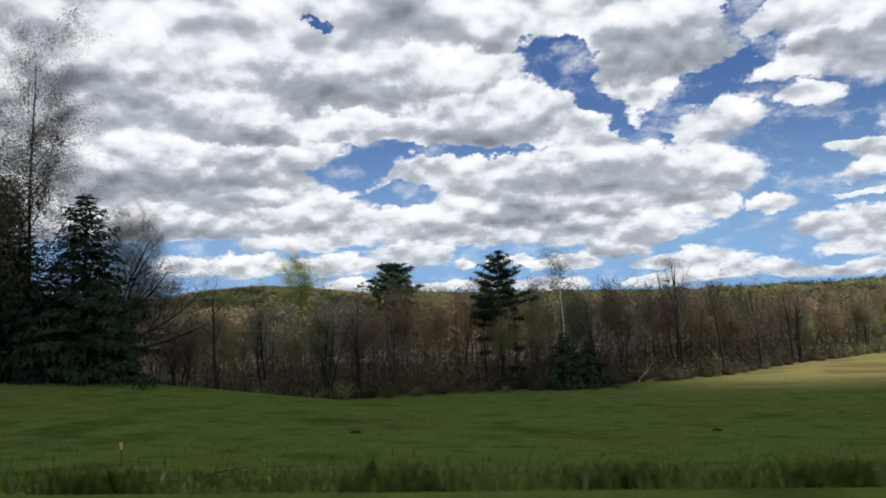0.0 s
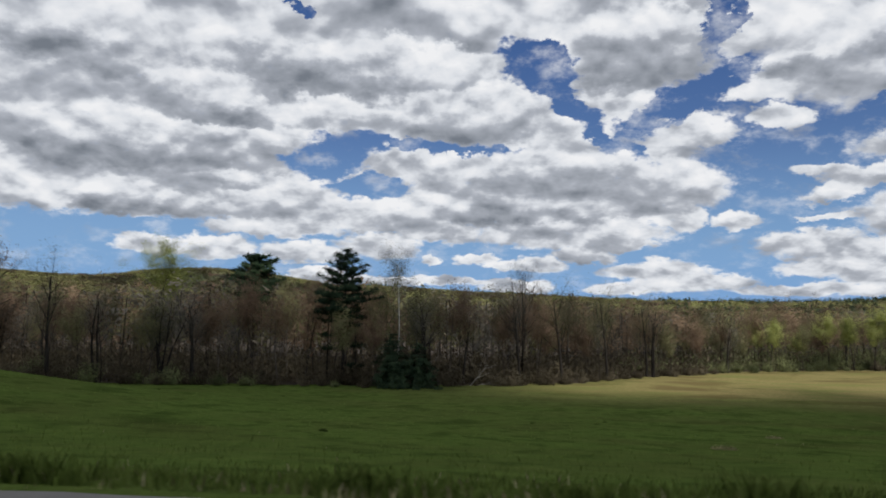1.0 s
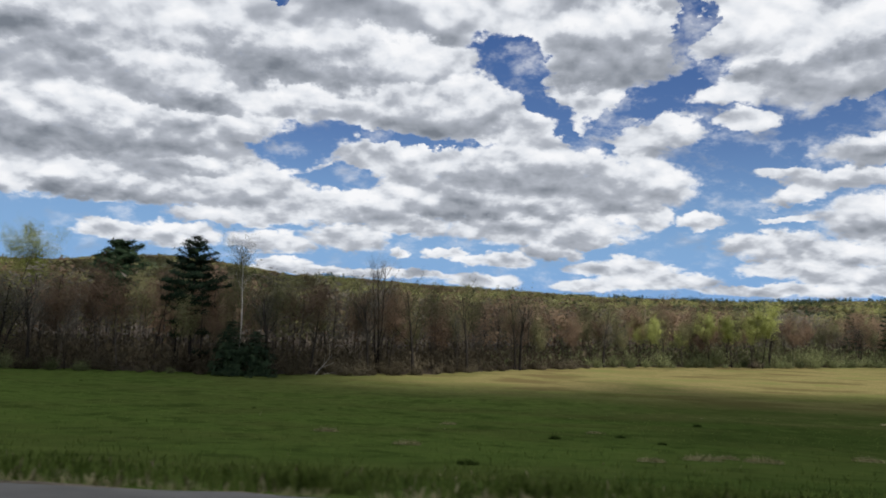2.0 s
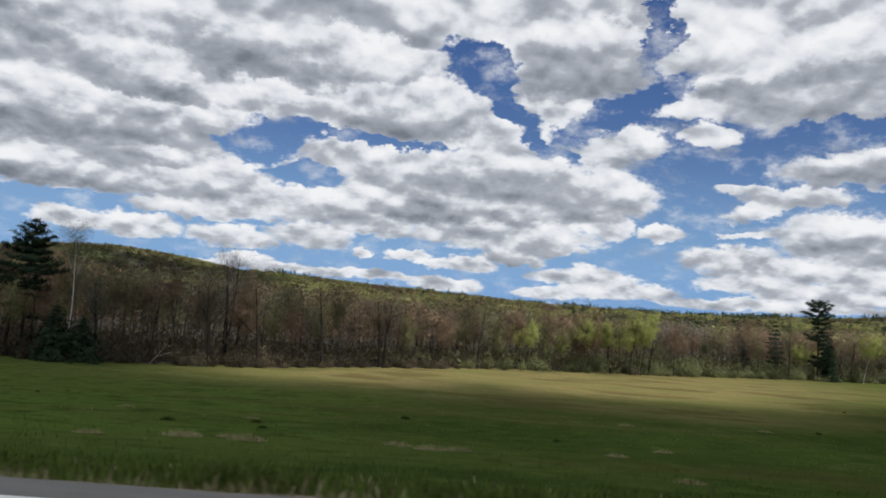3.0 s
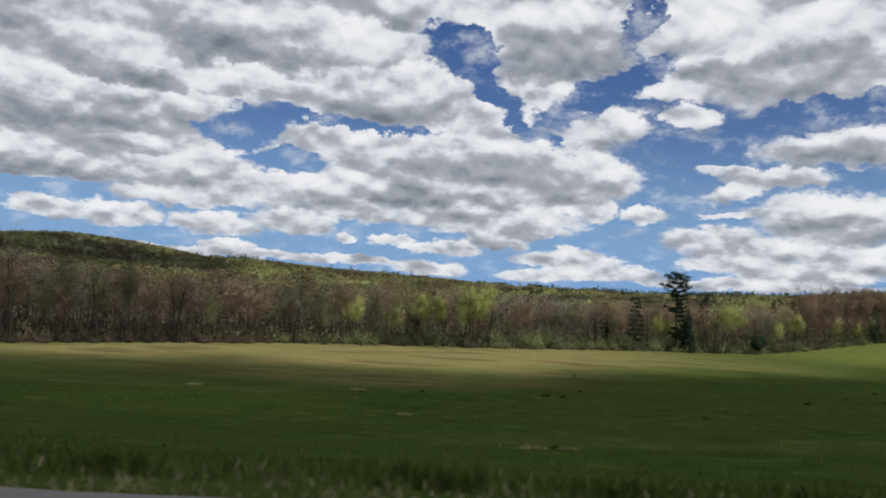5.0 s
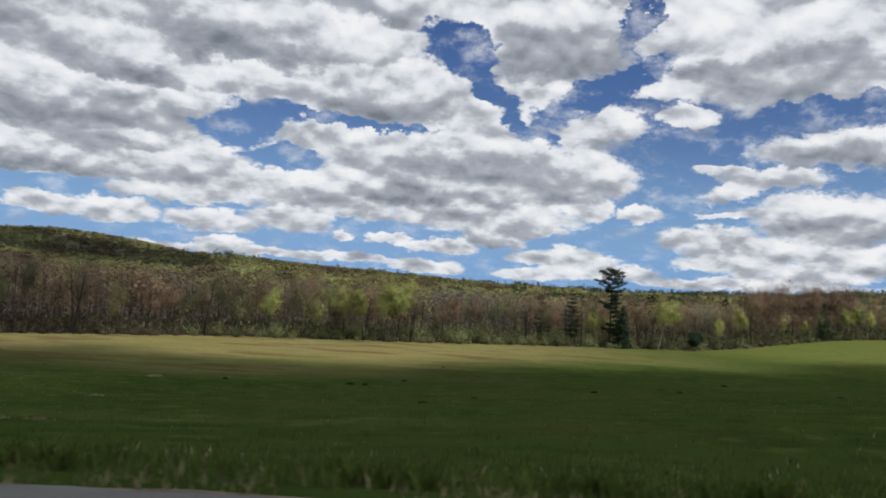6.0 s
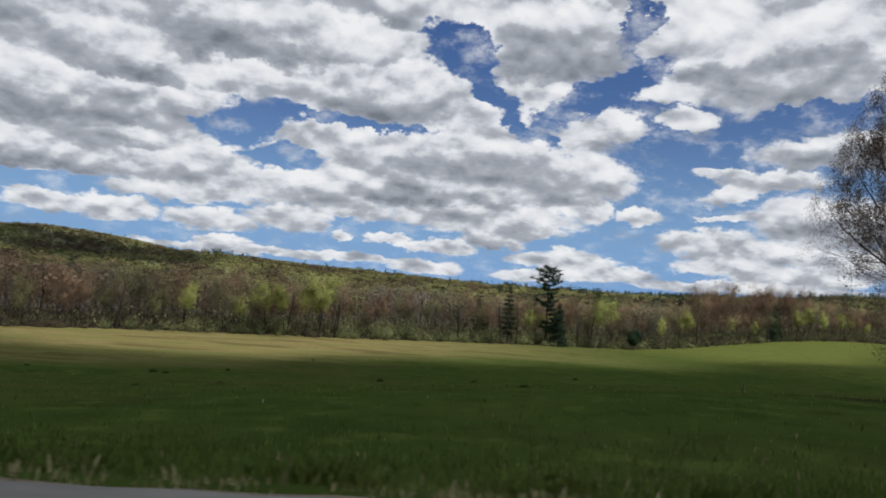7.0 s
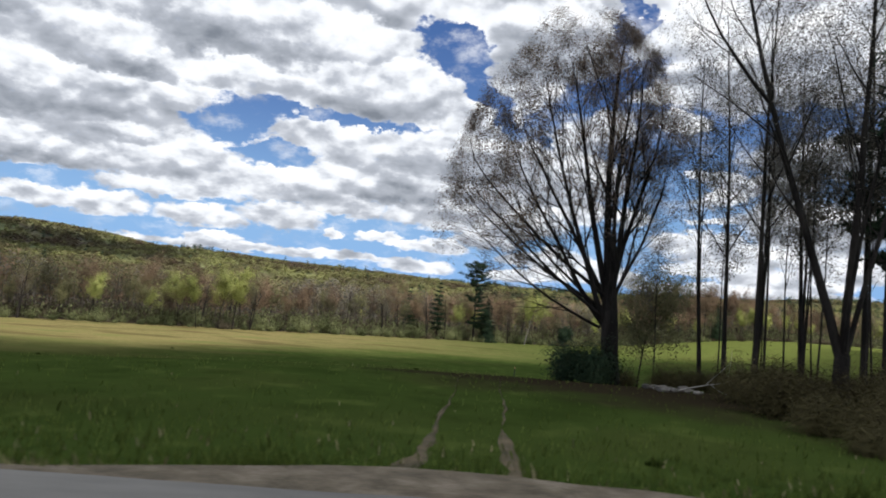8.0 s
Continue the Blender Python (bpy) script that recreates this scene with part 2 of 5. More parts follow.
# ---- materials ----
def material(name, colors, rough=0.85, scale=1.0, detail=6, bump=0.0, bump_scale=None, per_object=0.0, per_island=0.0,
             stops=(0.3, 0.7), coords="object", stretch=(1, 1, 1), spec=0.3, glow_through=0.0):
    """A procedural surface: noise at two scales blends the colours, with fine relief and variation from piece to piece."""
    mat = bpy.data.materials.new(name)
    mat.use_nodes = True
    nt = mat.node_tree
    N, L = nt.nodes.new, nt.links.new
    bsdf = nt.nodes["Principled BSDF"]
    bsdf.inputs["Roughness"].default_value = rough
    bsdf.inputs["Specular IOR Level"].default_value = spec
    vec = N("ShaderNodeTexCoord").outputs["Object"] if coords == "object" else N("ShaderNodeNewGeometry").outputs["Position"]
    mp = N("ShaderNodeMapping")
    mp.inputs["Scale"].default_value = stretch
    L(vec, mp.inputs["Vector"])
    a, b = N("ShaderNodeTexNoise"), N("ShaderNodeTexNoise")
    a.inputs["Scale"].default_value, a.inputs["Detail"].default_value = scale, detail
    b.inputs["Scale"].default_value, b.inputs["Detail"].default_value = scale * 7.3, 4
    for n in (a, b):
        L(mp.outputs[0], n.inputs["Vector"])
    mixed = N("ShaderNodeMath")
    mixed.operation = "MULTIPLY_ADD"
    L(b.outputs[0], mixed.inputs[0])
    mixed.inputs[1].default_value = 0.35
    half = N("ShaderNodeMath")
    half.operation = "MULTIPLY_ADD"
    L(a.outputs[0], half.inputs[0])
    half.inputs[1].default_value, half.inputs[2].default_value = 0.8, -0.075
    L(half.outputs[0], mixed.inputs[2])
    value = mixed.outputs[0]
    for amount, socket in ((per_object, lambda: N("ShaderNodeObjectInfo").outputs["Random"]), (per_island, lambda: N("ShaderNodeNewGeometry").outputs["Random Per Island"])):
        if amount:
            add = N("ShaderNodeMath")
            add.operation = "MULTIPLY_ADD"
            L(socket(), add.inputs[0])
            add.inputs[1].default_value = amount
            shift = N("ShaderNodeMath")
            shift.operation = "SUBTRACT"
            L(value, shift.inputs[0])
            shift.inputs[1].default_value = amount / 2
            L(shift.outputs[0], add.inputs[2])
            value = add.outputs[0]
    ramp = N("ShaderNodeValToRGB")
    cr = ramp.color_ramp
    while len(cr.elements) < len(colors):
        cr.elements.new(0.5)
    for i, c in enumerate(colors):
        cr.elements[i].position = stops[0] + (stops[1] - stops[0]) * i / max(1, len(colors) - 1)
        cr.elements[i].color = (*c, 1)
    L(value, ramp.inputs[0])
    L(ramp.outputs[0], bsdf.inputs["Base Color"])
    if bump:
        bp = N("ShaderNodeBump")
        bp.inputs["Strength"].default_value, bp.inputs["Distance"].default_value = 1.0, bump
        if bump_scale:
            c = N("ShaderNodeTexNoise")
            c.inputs["Scale"].default_value, c.inputs["Detail"].default_value = bump_scale, 5
            L(mp.outputs[0], c.inputs["Vector"])
            L(c.outputs[0], bp.inputs["Height"])
        else:
            L(b.outputs[0], bp.inputs["Height"])
        L(bp.outputs[0], bsdf.inputs["Normal"])
    if glow_through:  # thin leaves let light pass
        back, both = N("ShaderNodeBsdfTranslucent"), N("ShaderNodeMixShader")
        L(ramp.outputs[0], back.inputs["Color"])
        both.inputs[0].default_value = glow_through
        L(bsdf.outputs[0], both.inputs[1])
        L(back.outputs[0], both.inputs[2])
        L(both.outputs[0], nt.nodes["Material Output"].inputs["Surface"])
    return mat


BARK = material("grey_brown_bark", [(0.043, 0.036, 0.031), (0.081, 0.069, 0.059), (0.128, 0.112, 0.097)], 0.95, 1.5, bump=0.02, per_object=0.4, stretch=(1, 1, 0.25), spec=0.1)
BARK_DARK = material("dark_bark", [(0.014, 0.012, 0.011), (0.03, 0.026, 0.023), (0.052, 0.046, 0.041)], 0.95, 2.0, bump=0.02, per_object=0.2, stretch=(1, 1, 0.25), spec=0.1)
BARK_BIRCH = material("white_birch_bark", [(0.06, 0.05, 0.045), (0.52, 0.49, 0.44), (0.68, 0.65, 0.60)], 0.7, 1.2, stops=(0.28, 0.6), stretch=(0.6, 0.6, 1.6))
BARK_PALE = material("pale_bark", [(0.12, 0.11, 0.10), (0.30, 0.28, 0.26), (0.42, 0.40, 0.37)], 0.9, 1.5, per_object=0.2, stretch=(1, 1, 0.3))
LEAF_BROWN = material("red_brown_buds", [(0.124, 0.088, 0.062), (0.195, 0.133, 0.091), (0.286, 0.198, 0.133)], 0.95, 0.3, per_object=0.45, per_island=0.10, spec=0.1, glow_through=0.4)
LEAF_OLIVE = material("olive_buds", [(0.086, 0.083, 0.049), (0.146, 0.140, 0.075), (0.234, 0.227, 0.114)], 0.95, 0.3, per_object=0.45, per_island=0.10, spec=0.1, glow_through=0.4)
LEAF_GREY = material("grey_twigs", [(0.089, 0.081, 0.068), (0.143, 0.131, 0.108), (0.216, 0.197, 0.165)], 0.95, 0.3, per_object=0.45, per_island=0.10, spec=0.1, glow_through=0.4)
LEAF_YELLOW = material("fresh_yellow_green_leaves", [(0.220, 0.245, 0.070), (0.340, 0.370, 0.115), (0.470, 0.490, 0.185)], 0.8, 0.4, per_object=0.35, per_island=0.35, spec=0.15, glow_through=0.45)
LEAF_SHRUB = material("pale_green_shrub_leaves", [(0.092, 0.108, 0.048), (0.155, 0.176, 0.078), (0.240, 0.262, 0.125)], 0.85, 0.4, per_object=0.6, per_island=0.3, spec=0.15, glow_through=0.4)
LEAF_PALE = material("silvery_blossom_buds", [(0.16, 0.15, 0.13), (0.29, 0.275, 0.245), (0.43, 0.415, 0.38)], 0.9, 0.5, per_object=0.3, per_island=0.5, glow_through=0.35)
LEAF_MAPLE = material("reddish_maple_leaves", [(0.085, 0.058, 0.050), (0.150, 0.108, 0.088), (0.235, 0.185, 0.135)], 0.8, 0.35, per_island=0.6, glow_through=0.4)
LEAF_RED = material("rusty_red_buds", [(0.124, 0.086, 0.060), (0.196, 0.137, 0.094), (0.275, 0.198, 0.132)], 0.95, 0.3, per_object=0.4, per_island=0.10, spec=0.1, glow_through=0.4)
NEEDLE = material("dark_pine_needles", [(0.013, 0.023, 0.014), (0.025, 0.044, 0.026), (0.047, 0.073, 0.039)], 0.8, 0.5, per_object=0.3, per_island=0.35, spec=0.05, glow_through=0.2)
NEEDLE_LIGHT = material("green_pine_needles", [(0.027, 0.051, 0.024), (0.051, 0.089, 0.041), (0.088, 0.135, 0.061)], 0.8, 0.5, per_object=0.2, per_island=0.35, spec=0.2, glow_through=0.2)
BRUSH_TWIG = material("dry_brush_twigs", [(0.050, 0.041, 0.027), (0.088, 0.074, 0.049), (0.144, 0.123, 0.083)], 0.95, 0.6, per_object=0.4, per_island=0.25, spec=0.1, glow_through=0.3)
BRUSH_OLIVE = material("olive_brown_brush", [(0.042, 0.036, 0.016), (0.074, 0.064, 0.030), (0.112, 0.098, 0.048)], 0.95, 0.6, per_object=0.4, per_island=0.25, spec=0.1, glow_through=0.3)
HILL_LEAF = material("hillside_canopy", [(0.112, 0.082, 0.058), (0.140, 0.118, 0.066), (0.205, 0.205, 0.090), (0.310, 0.315, 0.130)], 0.95, 0.012, per_island=0.07, coords="world", stops=(0.37, 0.63), spec=0.1, glow_through=0.3)
HILL_DARK = material("hillside_conifers", [(0.045, 0.070, 0.040), (0.075, 0.105, 0.058)], 0.9, 0.02, per_island=0.3, coords="world", spec=0.1, glow_through=0.2)
GRASS_BLADE = material("green_grass_blades", [(0.075, 0.109, 0.024), (0.115, 0.161, 0.036), (0.163, 0.210, 0.056)], 0.8, 0.25, per_island=0.35, coords="world", spec=0.0, glow_through=0.3)
RANK_GRASS = material("rank_dark_grass", [(0.021, 0.035, 0.010), (0.039, 0.062, 0.015), (0.060, 0.089, 0.022)], 0.8, 0.4, per_island=0.35, coords="world", spec=0.0, glow_through=0.3)
GRASS_DRY = material("dry_straw_grass", [(0.138, 0.112, 0.056), (0.237, 0.200, 0.106), (0.362, 0.312, 0.181)], 0.85, 0.4, per_island=0.6, coords="world")
STRAW = material("bleached_straw", [(0.20, 0.18, 0.075), (0.34, 0.30, 0.14), (0.48, 0.43, 0.23)], 0.85, 0.4, per_island=0.6, coords="world", glow_through=0.2)
ASPHALT = material("worn_grey_asphalt", [(0.125, 0.122, 0.116), (0.172, 0.167, 0.158), (0.225, 0.218, 0.204)], 0.9, 0.6, detail=8, bump=0.004, bump_scale=60, coords="world", stretch=(0.35, 1, 1), spec=0.12)
PAINT_WHITE = material("worn_white_road_paint", [(0.28, 0.28, 0.28), (0.68, 0.68, 0.66), (0.78, 0.78, 0.76)], 0.7, 3.0, stops=(0.22, 0.5), coords="world")
PAINT_YELLOW = material("worn_yellow_road_paint", [(0.25, 0.2, 0.06), (0.6, 0.4, 0.05), (0.68, 0.46, 0.07)], 0.7, 3.0, stops=(0.25, 0.5), coords="world")
GRAVEL = material("sandy_gravel", [(0.075, 0.062, 0.040), (0.150, 0.122, 0.085), (0.25, 0.21, 0.16)], 0.95, 2.5, bump=0.03, bump_scale=25, coords="world")
DIRT = material("bare_dirt", [(0.045, 0.044, 0.018), (0.088, 0.070, 0.037), (0.155, 0.118, 0.070)], 0.95, 1.2, bump=0.03, bump_scale=12, coords="world")
CLOUD = material("white_cloud", [(0.75, 0.75, 0.76), (0.85, 0.85, 0.85)], 1.0, 0.01, coords="world")
STONE = material("pale_fieldstone", [(0.07, 0.065, 0.058), (0.15, 0.14, 0.125), (0.26, 0.245, 0.22)], 0.9, 2.0, bump=0.02, per_object=0.4)
ORANGE = material("orange_marker_paint", [(0.7, 0.3, 0.15), (0.8, 0.42, 0.24)], 0.6, 4.0)
POST_METAL = material("dark_green_steel", [(0.02, 0.03, 0.025), (0.05, 0.06, 0.05)], 0.6, 4.0)


def field_material():
    """Spring meadow: green growth, browner hollows and straw-coloured dry grass towards the woods."""
    mat = bpy.data.materials.new("meadow_grass")
    mat.use_nodes = True
    nt = mat.node_tree
    N, L = nt.nodes.new, nt.links.new
    bsdf = nt.nodes["Principled BSDF"]
    bsdf.inputs["Roughness"].default_value = 0.95
    bsdf.inputs["Specular IOR Level"].default_value = 0.0
    pos = N("ShaderNodeNewGeometry").outputs["Position"]

    def noise(scale, detail, stretch, rough=0.55):
        m = N("ShaderNodeMapping")
        m.inputs["Scale"].default_value = stretch
        L(pos, m.inputs["Vector"])
        n = N("ShaderNodeTexNoise")
        n.inputs["Scale"].default_value, n.inputs["Detail"].default_value, n.inputs["Roughness"].default_value = scale, detail, rough
        L(m.outputs[0], n.inputs["Vector"])
        return n.outputs[0]

    def step(v, a, b, lo=0.0, hi=1.0):
        n = N("ShaderNodeMapRange")
        n.interpolation_type = "SMOOTHSTEP"
        for name, val in (("From Min", a), ("From Max", b), ("To Min", lo), ("To Max", hi)):
            n.inputs[name].default_value = val
        L(v, n.inputs["Value"])
        return n.outputs["Result"]

    def calc(op, a, b):
        n = N("ShaderNodeMath")
        n.operation = op
        for i, v in enumerate((a, b)):
            if isinstance(v, (int, float)):
                n.inputs[i].default_value = v
            else:
                L(v, n.inputs[i])
        return n.outputs[0]

    def blend(fac, a, b):
        n = N("ShaderNodeMix")
        n.data_type = "RGBA"
        L(fac, n.inputs[0])
        for i, c in ((6, a), (7, b)):
            if isinstance(c, tuple):
                n.inputs[i].default_value = (*c, 1)
            else:
                L(c, n.inputs[i])
        return n.outputs[2]

    sep = N("ShaderNodeSeparateXYZ")
    L(pos, sep.inputs[0])
    x, y = sep.outputs[0], sep.outputs[1]
    fine = noise(2.2, 8, (1, 1, 1), 0.65)
    streak = noise(0.09, 5, (0.7, 1.1, 1))
    patch = noise(0.035, 5, (0.6, 1.4, 1))
    green = blend(step(fine, 0.3, 0.7), (0.058, 0.089, 0.021), (0.093, 0.136, 0.031))
    green = blend(step(streak, 0.4, 0.65, 0.0, 0.6), green, (0.068, 0.089, 0.024))
    # darker green over the middle of the meadow, painted in for deeper cloud shade
    shade_tint = calc("MULTIPLY", step(calc("ADD", x, calc("MULTIPLY", calc("SUBTRACT", patch, 0.5), 90.0)), 28, 72), calc("MAXIMUM", step(calc("ADD", x, calc("MULTIPLY", calc("SUBTRACT", streak, 0.5), 50.0)), 188, 146), calc("MULTIPLY", step(x, 230, 190), step(y, 42, 66))))
    green = blend(calc("MULTIPLY", shade_tint, 0.75), green, (0.036, 0.059, 0.014))
    # mottling: darker tussocks and browner thatch, drawn out along the road
    mottle = noise(0.2, 5, (0.9, 0.7, 1), 0.55)
    green = blend(step(mottle, 0.48, 0.66, 0.0, 0.3), green, (0.070, 0.076, 0.024))
    green = blend(step(mottle, 0.46, 0.32, 0.0, 0.6), green, (0.029, 0.049, 0.011))
    tussock = noise(0.7, 4, (0.9, 0.7, 1), 0.55)
    green = blend(step(tussock, 0.52, 0.66, 0.0, 0.55), green, (0.029, 0.046, 0.011))
    green = blend(step(tussock, 0.44, 0.32, 0.0, 0.4), green, (0.105, 0.136, 0.036))
    swath = noise(0.05, 4, (0.6, 1.0, 1), 0.5)
    green = blend(step(swath, 0.54, 0.68, 0.0, 0.28), green, (0.081, 0.070, 0.028))
    # lighter, drier sward on the rising ground
    green = blend(step(calc("ADD", x, calc("MULTIPLY", y, 0.5)), 270, 330, 0.0, 0.4), green, (0.136, 0.141, 0.042))
    dry = blend(step(fine, 0.3, 0.7), (0.174, 0.137, 0.060), (0.302, 0.242, 0.116))
    dry = blend(step(streak, 0.35, 0.65, 0.0, 0.7), dry, (0.112, 0.114, 0.039))
    # dry grass sets in with the distance from the road, between the darkened middle and the rising meadow
    along = calc("MULTIPLY", step(x, -10, 45), step(x, 210, 110))
    band = calc("ADD", calc("SUBTRACT", y, step(x, 85, 150, 0.0, 60.0)), calc("MULTIPLY", calc("SUBTRACT", patch, 0.5), 95.0))
    dryness = calc("MULTIPLY", calc("MULTIPLY", step(band, 58, 120), along), step(streak, 0.25, 0.6, 0.45, 1.0))
    thatch = noise(0.11, 6, (0.5, 0.8, 1), 0.6)
    dry = blend(step(thatch, 0.50, 0.62, 0.0, 0.75), dry, (0.105, 0.078, 0.036))
    dry = blend(step(thatch, 0.46, 0.36, 0.0, 0.6), dry, (0.135, 0.150, 0.048))
    spots = step(patch, 0.58, 0.8, 0.0, 0.22)
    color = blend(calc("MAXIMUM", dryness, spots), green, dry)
    # leaf litter and bare soil, darkened and widened for the shade under the roadside trees
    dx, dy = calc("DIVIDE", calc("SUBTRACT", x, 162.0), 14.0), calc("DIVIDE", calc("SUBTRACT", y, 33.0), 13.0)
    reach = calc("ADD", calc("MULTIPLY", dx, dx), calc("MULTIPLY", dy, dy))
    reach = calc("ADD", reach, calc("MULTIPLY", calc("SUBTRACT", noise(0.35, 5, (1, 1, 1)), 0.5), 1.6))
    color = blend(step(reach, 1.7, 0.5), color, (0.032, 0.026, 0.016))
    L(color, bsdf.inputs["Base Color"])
    bp = N("ShaderNodeBump")
    bp.inputs["Strength"].default_value, bp.inputs["Distance"].default_value = 0.6, 0.05
    L(noise(6.0, 6, (1, 1, 1), 0.7), bp.inputs["Height"])
    L(bp.outputs[0], bsdf.inputs["Normal"])
    return mat


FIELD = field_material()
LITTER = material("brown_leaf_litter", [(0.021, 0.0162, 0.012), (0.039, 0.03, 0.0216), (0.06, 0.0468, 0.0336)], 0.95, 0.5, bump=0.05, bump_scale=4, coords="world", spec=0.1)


# ---- building helpers ----
def smooth(a, b, v):
    t = min(1.0, max(0.0, (v - a) / (b - a)))
    return t * t * (3 - 2 * t)


def bell(x, y, cx, cy, sx, sy):
    return math.exp(-((x - cx) / sx) ** 2 - ((y - cy) / sy) ** 2)


RIDGE_X = (-2600, -1000, -860, -740, -678, -580, -510, -435, -357, -312, -250, -190, -85, 25, 90, 137, 214, 313, 422, 520, 628, 790, 908, 1500, 2600)
RIDGE_Z = (60, 90, 78, 82, 92, 92, 90, 81, 68, 60, 61.5, 60, 53.5, 49, 46.5, 45, 39, 33, 32, 33, 37, 44, 54, 66, 50)


def ground_z(x, y):
    """Height of the land: level at the road, a hollow meadow, knolls on both sides and a wooded ridge far behind."""
    if y < 6.2:
        z = -0.05 - 0.35 * smooth(-3, -7, y) + 2.5 * smooth(-20, -120, y)
        return z
    z = -0.05 - 8.6 * (1 - math.exp(-(y - 6.2) / 42))
    z += 5.2 * bell(x, y, -48, 54, 34, 22 if y > 54 else 36)
    z += 3.7 * smooth(95, 150, x) * math.exp(-(y / 75) ** 2) * (1 - math.exp(-((y - 6.2) / 18) ** 2))
    z += 6.2 * smooth(190, 310, x) * smooth(60, 170, y)
    z += 0.06 * noise.noise((x * 0.11, y * 0.11, 0.0)) * smooth(7, 14, y)
    if y > 450:
        top = float(np.interp(x, RIDGE_X, RIDGE_Z)) + 8.5
        z += top * smooth(520, 1420, y) * (1 - 0.5 * smooth(1500, 2600, y))
        z += (9.0 * noise.noise((x * 0.005, y * 0.004, 3.0)) + 3.0 * noise.noise((x * 0.016, y * 0.012, 8.0))) * smooth(600, 900, y) * (1 - smooth(1280, 1410, y))
    return z


def mesh_object(name, verts, faces, mats, face_mats=None, parent=None, shade=False, normals=None):
    me = bpy.data.meshes.new(name)
    me.from_pydata([tuple(v) for v in verts], [], [tuple(f) for f in faces])
    for m in mats:
        me.materials.append(m)
    if face_mats is not None:
        me.polygons.foreach_set("material_index", np.asarray(face_mats, dtype=np.int32))
    if shade:
        me.polygons.foreach_set("use_smooth", np.ones(len(me.polygons), dtype=bool))
    me.update()
    if normals is not None:  # soft shading for loose foliage
        me.polygons.foreach_set("use_smooth", np.ones(len(me.polygons), dtype=bool))
        me.normals_split_custom_set_from_vertices(normals.tolist())
    ob = new(name, me)
    if parent is not None:
        ob.parent = parent
    return ob


def strip(name, xs, edges, thickness, mat):
    """A long slab along x: edges(x) gives (y0, z0, y1, z1) of its upper face."""
    verts, faces = [], []
    for x in xs:
        y0, z0, y1, z1 = edges(x)
        verts += [(x, y0, z0), (x, y1, z1), (x, y1, z1 - thickness), (x, y0, z0 - thickness)]
    for i in range(len(xs) - 1):
        a, b = 4 * i, 4 * i + 4
        faces += [(a, b, b + 1, a + 1), (a + 1, b + 1, b + 2, a + 2), (a + 2, b + 2, b + 3, a + 3), (a + 3, b + 3, b, a)]
    n = 4 * (len(xs) - 1)
    faces += [(0, 1, 2, 3), (n + 3, n + 2, n + 1, n)]
    return mesh_object(name, verts, faces, [mat])


# ---- the line where the meadow meets the woods ----
EDGE_X = (-170, -90, -60, -44, -28, -12, 3, 13, 27, 38, 64, 92, 105, 140, 165, 197, 240, 268, 305, 380, 460)
EDGE_Y = (110, 118, 116, 96, 100, 104, 105, 113, 120, 137, 164, 181, 185, 208, 221, 235, 267, 287, 301, 305, 300)


def edge_y(x):
    return float(np.interp(x, EDGE_X, EDGE_Y))


# ---- the land and the road ----
def build_ground():
    xs = list(np.arange(-160, 381, 2.5))
    xs = [-4600, -3200, -2300, -1700, -1300] + list(range(-1000, -180, 40)) + xs + list(range(400, 1420, 40)) + [1700, 2300, 3200, 4600]
    ys = [-4600, -2000, -800, -300, -150, -80, -45, -25, -12, -7, -5, -3.2, -2.6, 0, 3, 5.7, 6.2] + list(np.arange(6.8, 24, 0.8))
    ys += list(np.arange(24, 320, 2.5)) + list(range(330, 620, 25)) + list(range(640, 1640, 30)) + [1800, 2200, 3000, 4600]
    verts = [(x, y, ground_z(x, y)) for y in ys for x in xs]
    n = len(xs)
    faces = [(j * n + i, j * n + i + 1, (j + 1) * n + i + 1, (j + 1) * n + i) for j in range(len(ys) - 1) for i in range(n - 1)]
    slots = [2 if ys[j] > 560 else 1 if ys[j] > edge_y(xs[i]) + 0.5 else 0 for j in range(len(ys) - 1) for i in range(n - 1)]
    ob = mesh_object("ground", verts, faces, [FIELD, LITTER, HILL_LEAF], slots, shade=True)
    return tagged(ob, "green spring meadow with straw-coloured dry patches and wooded hills beyond", "ground", kind="structure")


build_ground()
KERB_X, KERB_Y = (-60, 0, 24, 58, 80, 89, 126, 135, 141, 160, 260), (5.9, 5.95, 5.95, 6.08, 5.75, 5.62, 5.75, 5.9, 6.0, 6.0, 5.9)


def road_bend(x):
    return float(np.interp(x, KERB_X, KERB_Y)) - 5.9


def line_bend(x):
    return float(np.interp(x, (30, 50, 66, 78), (-0.3, 0.12, 0.12, -0.3)))


def road_edge(x):
    return 5.9 + road_bend(x) + 0.07 * noise.noise((x * 0.4, 1, 0)) + 0.09 * noise.noise((x * 1.7, 4, 0))


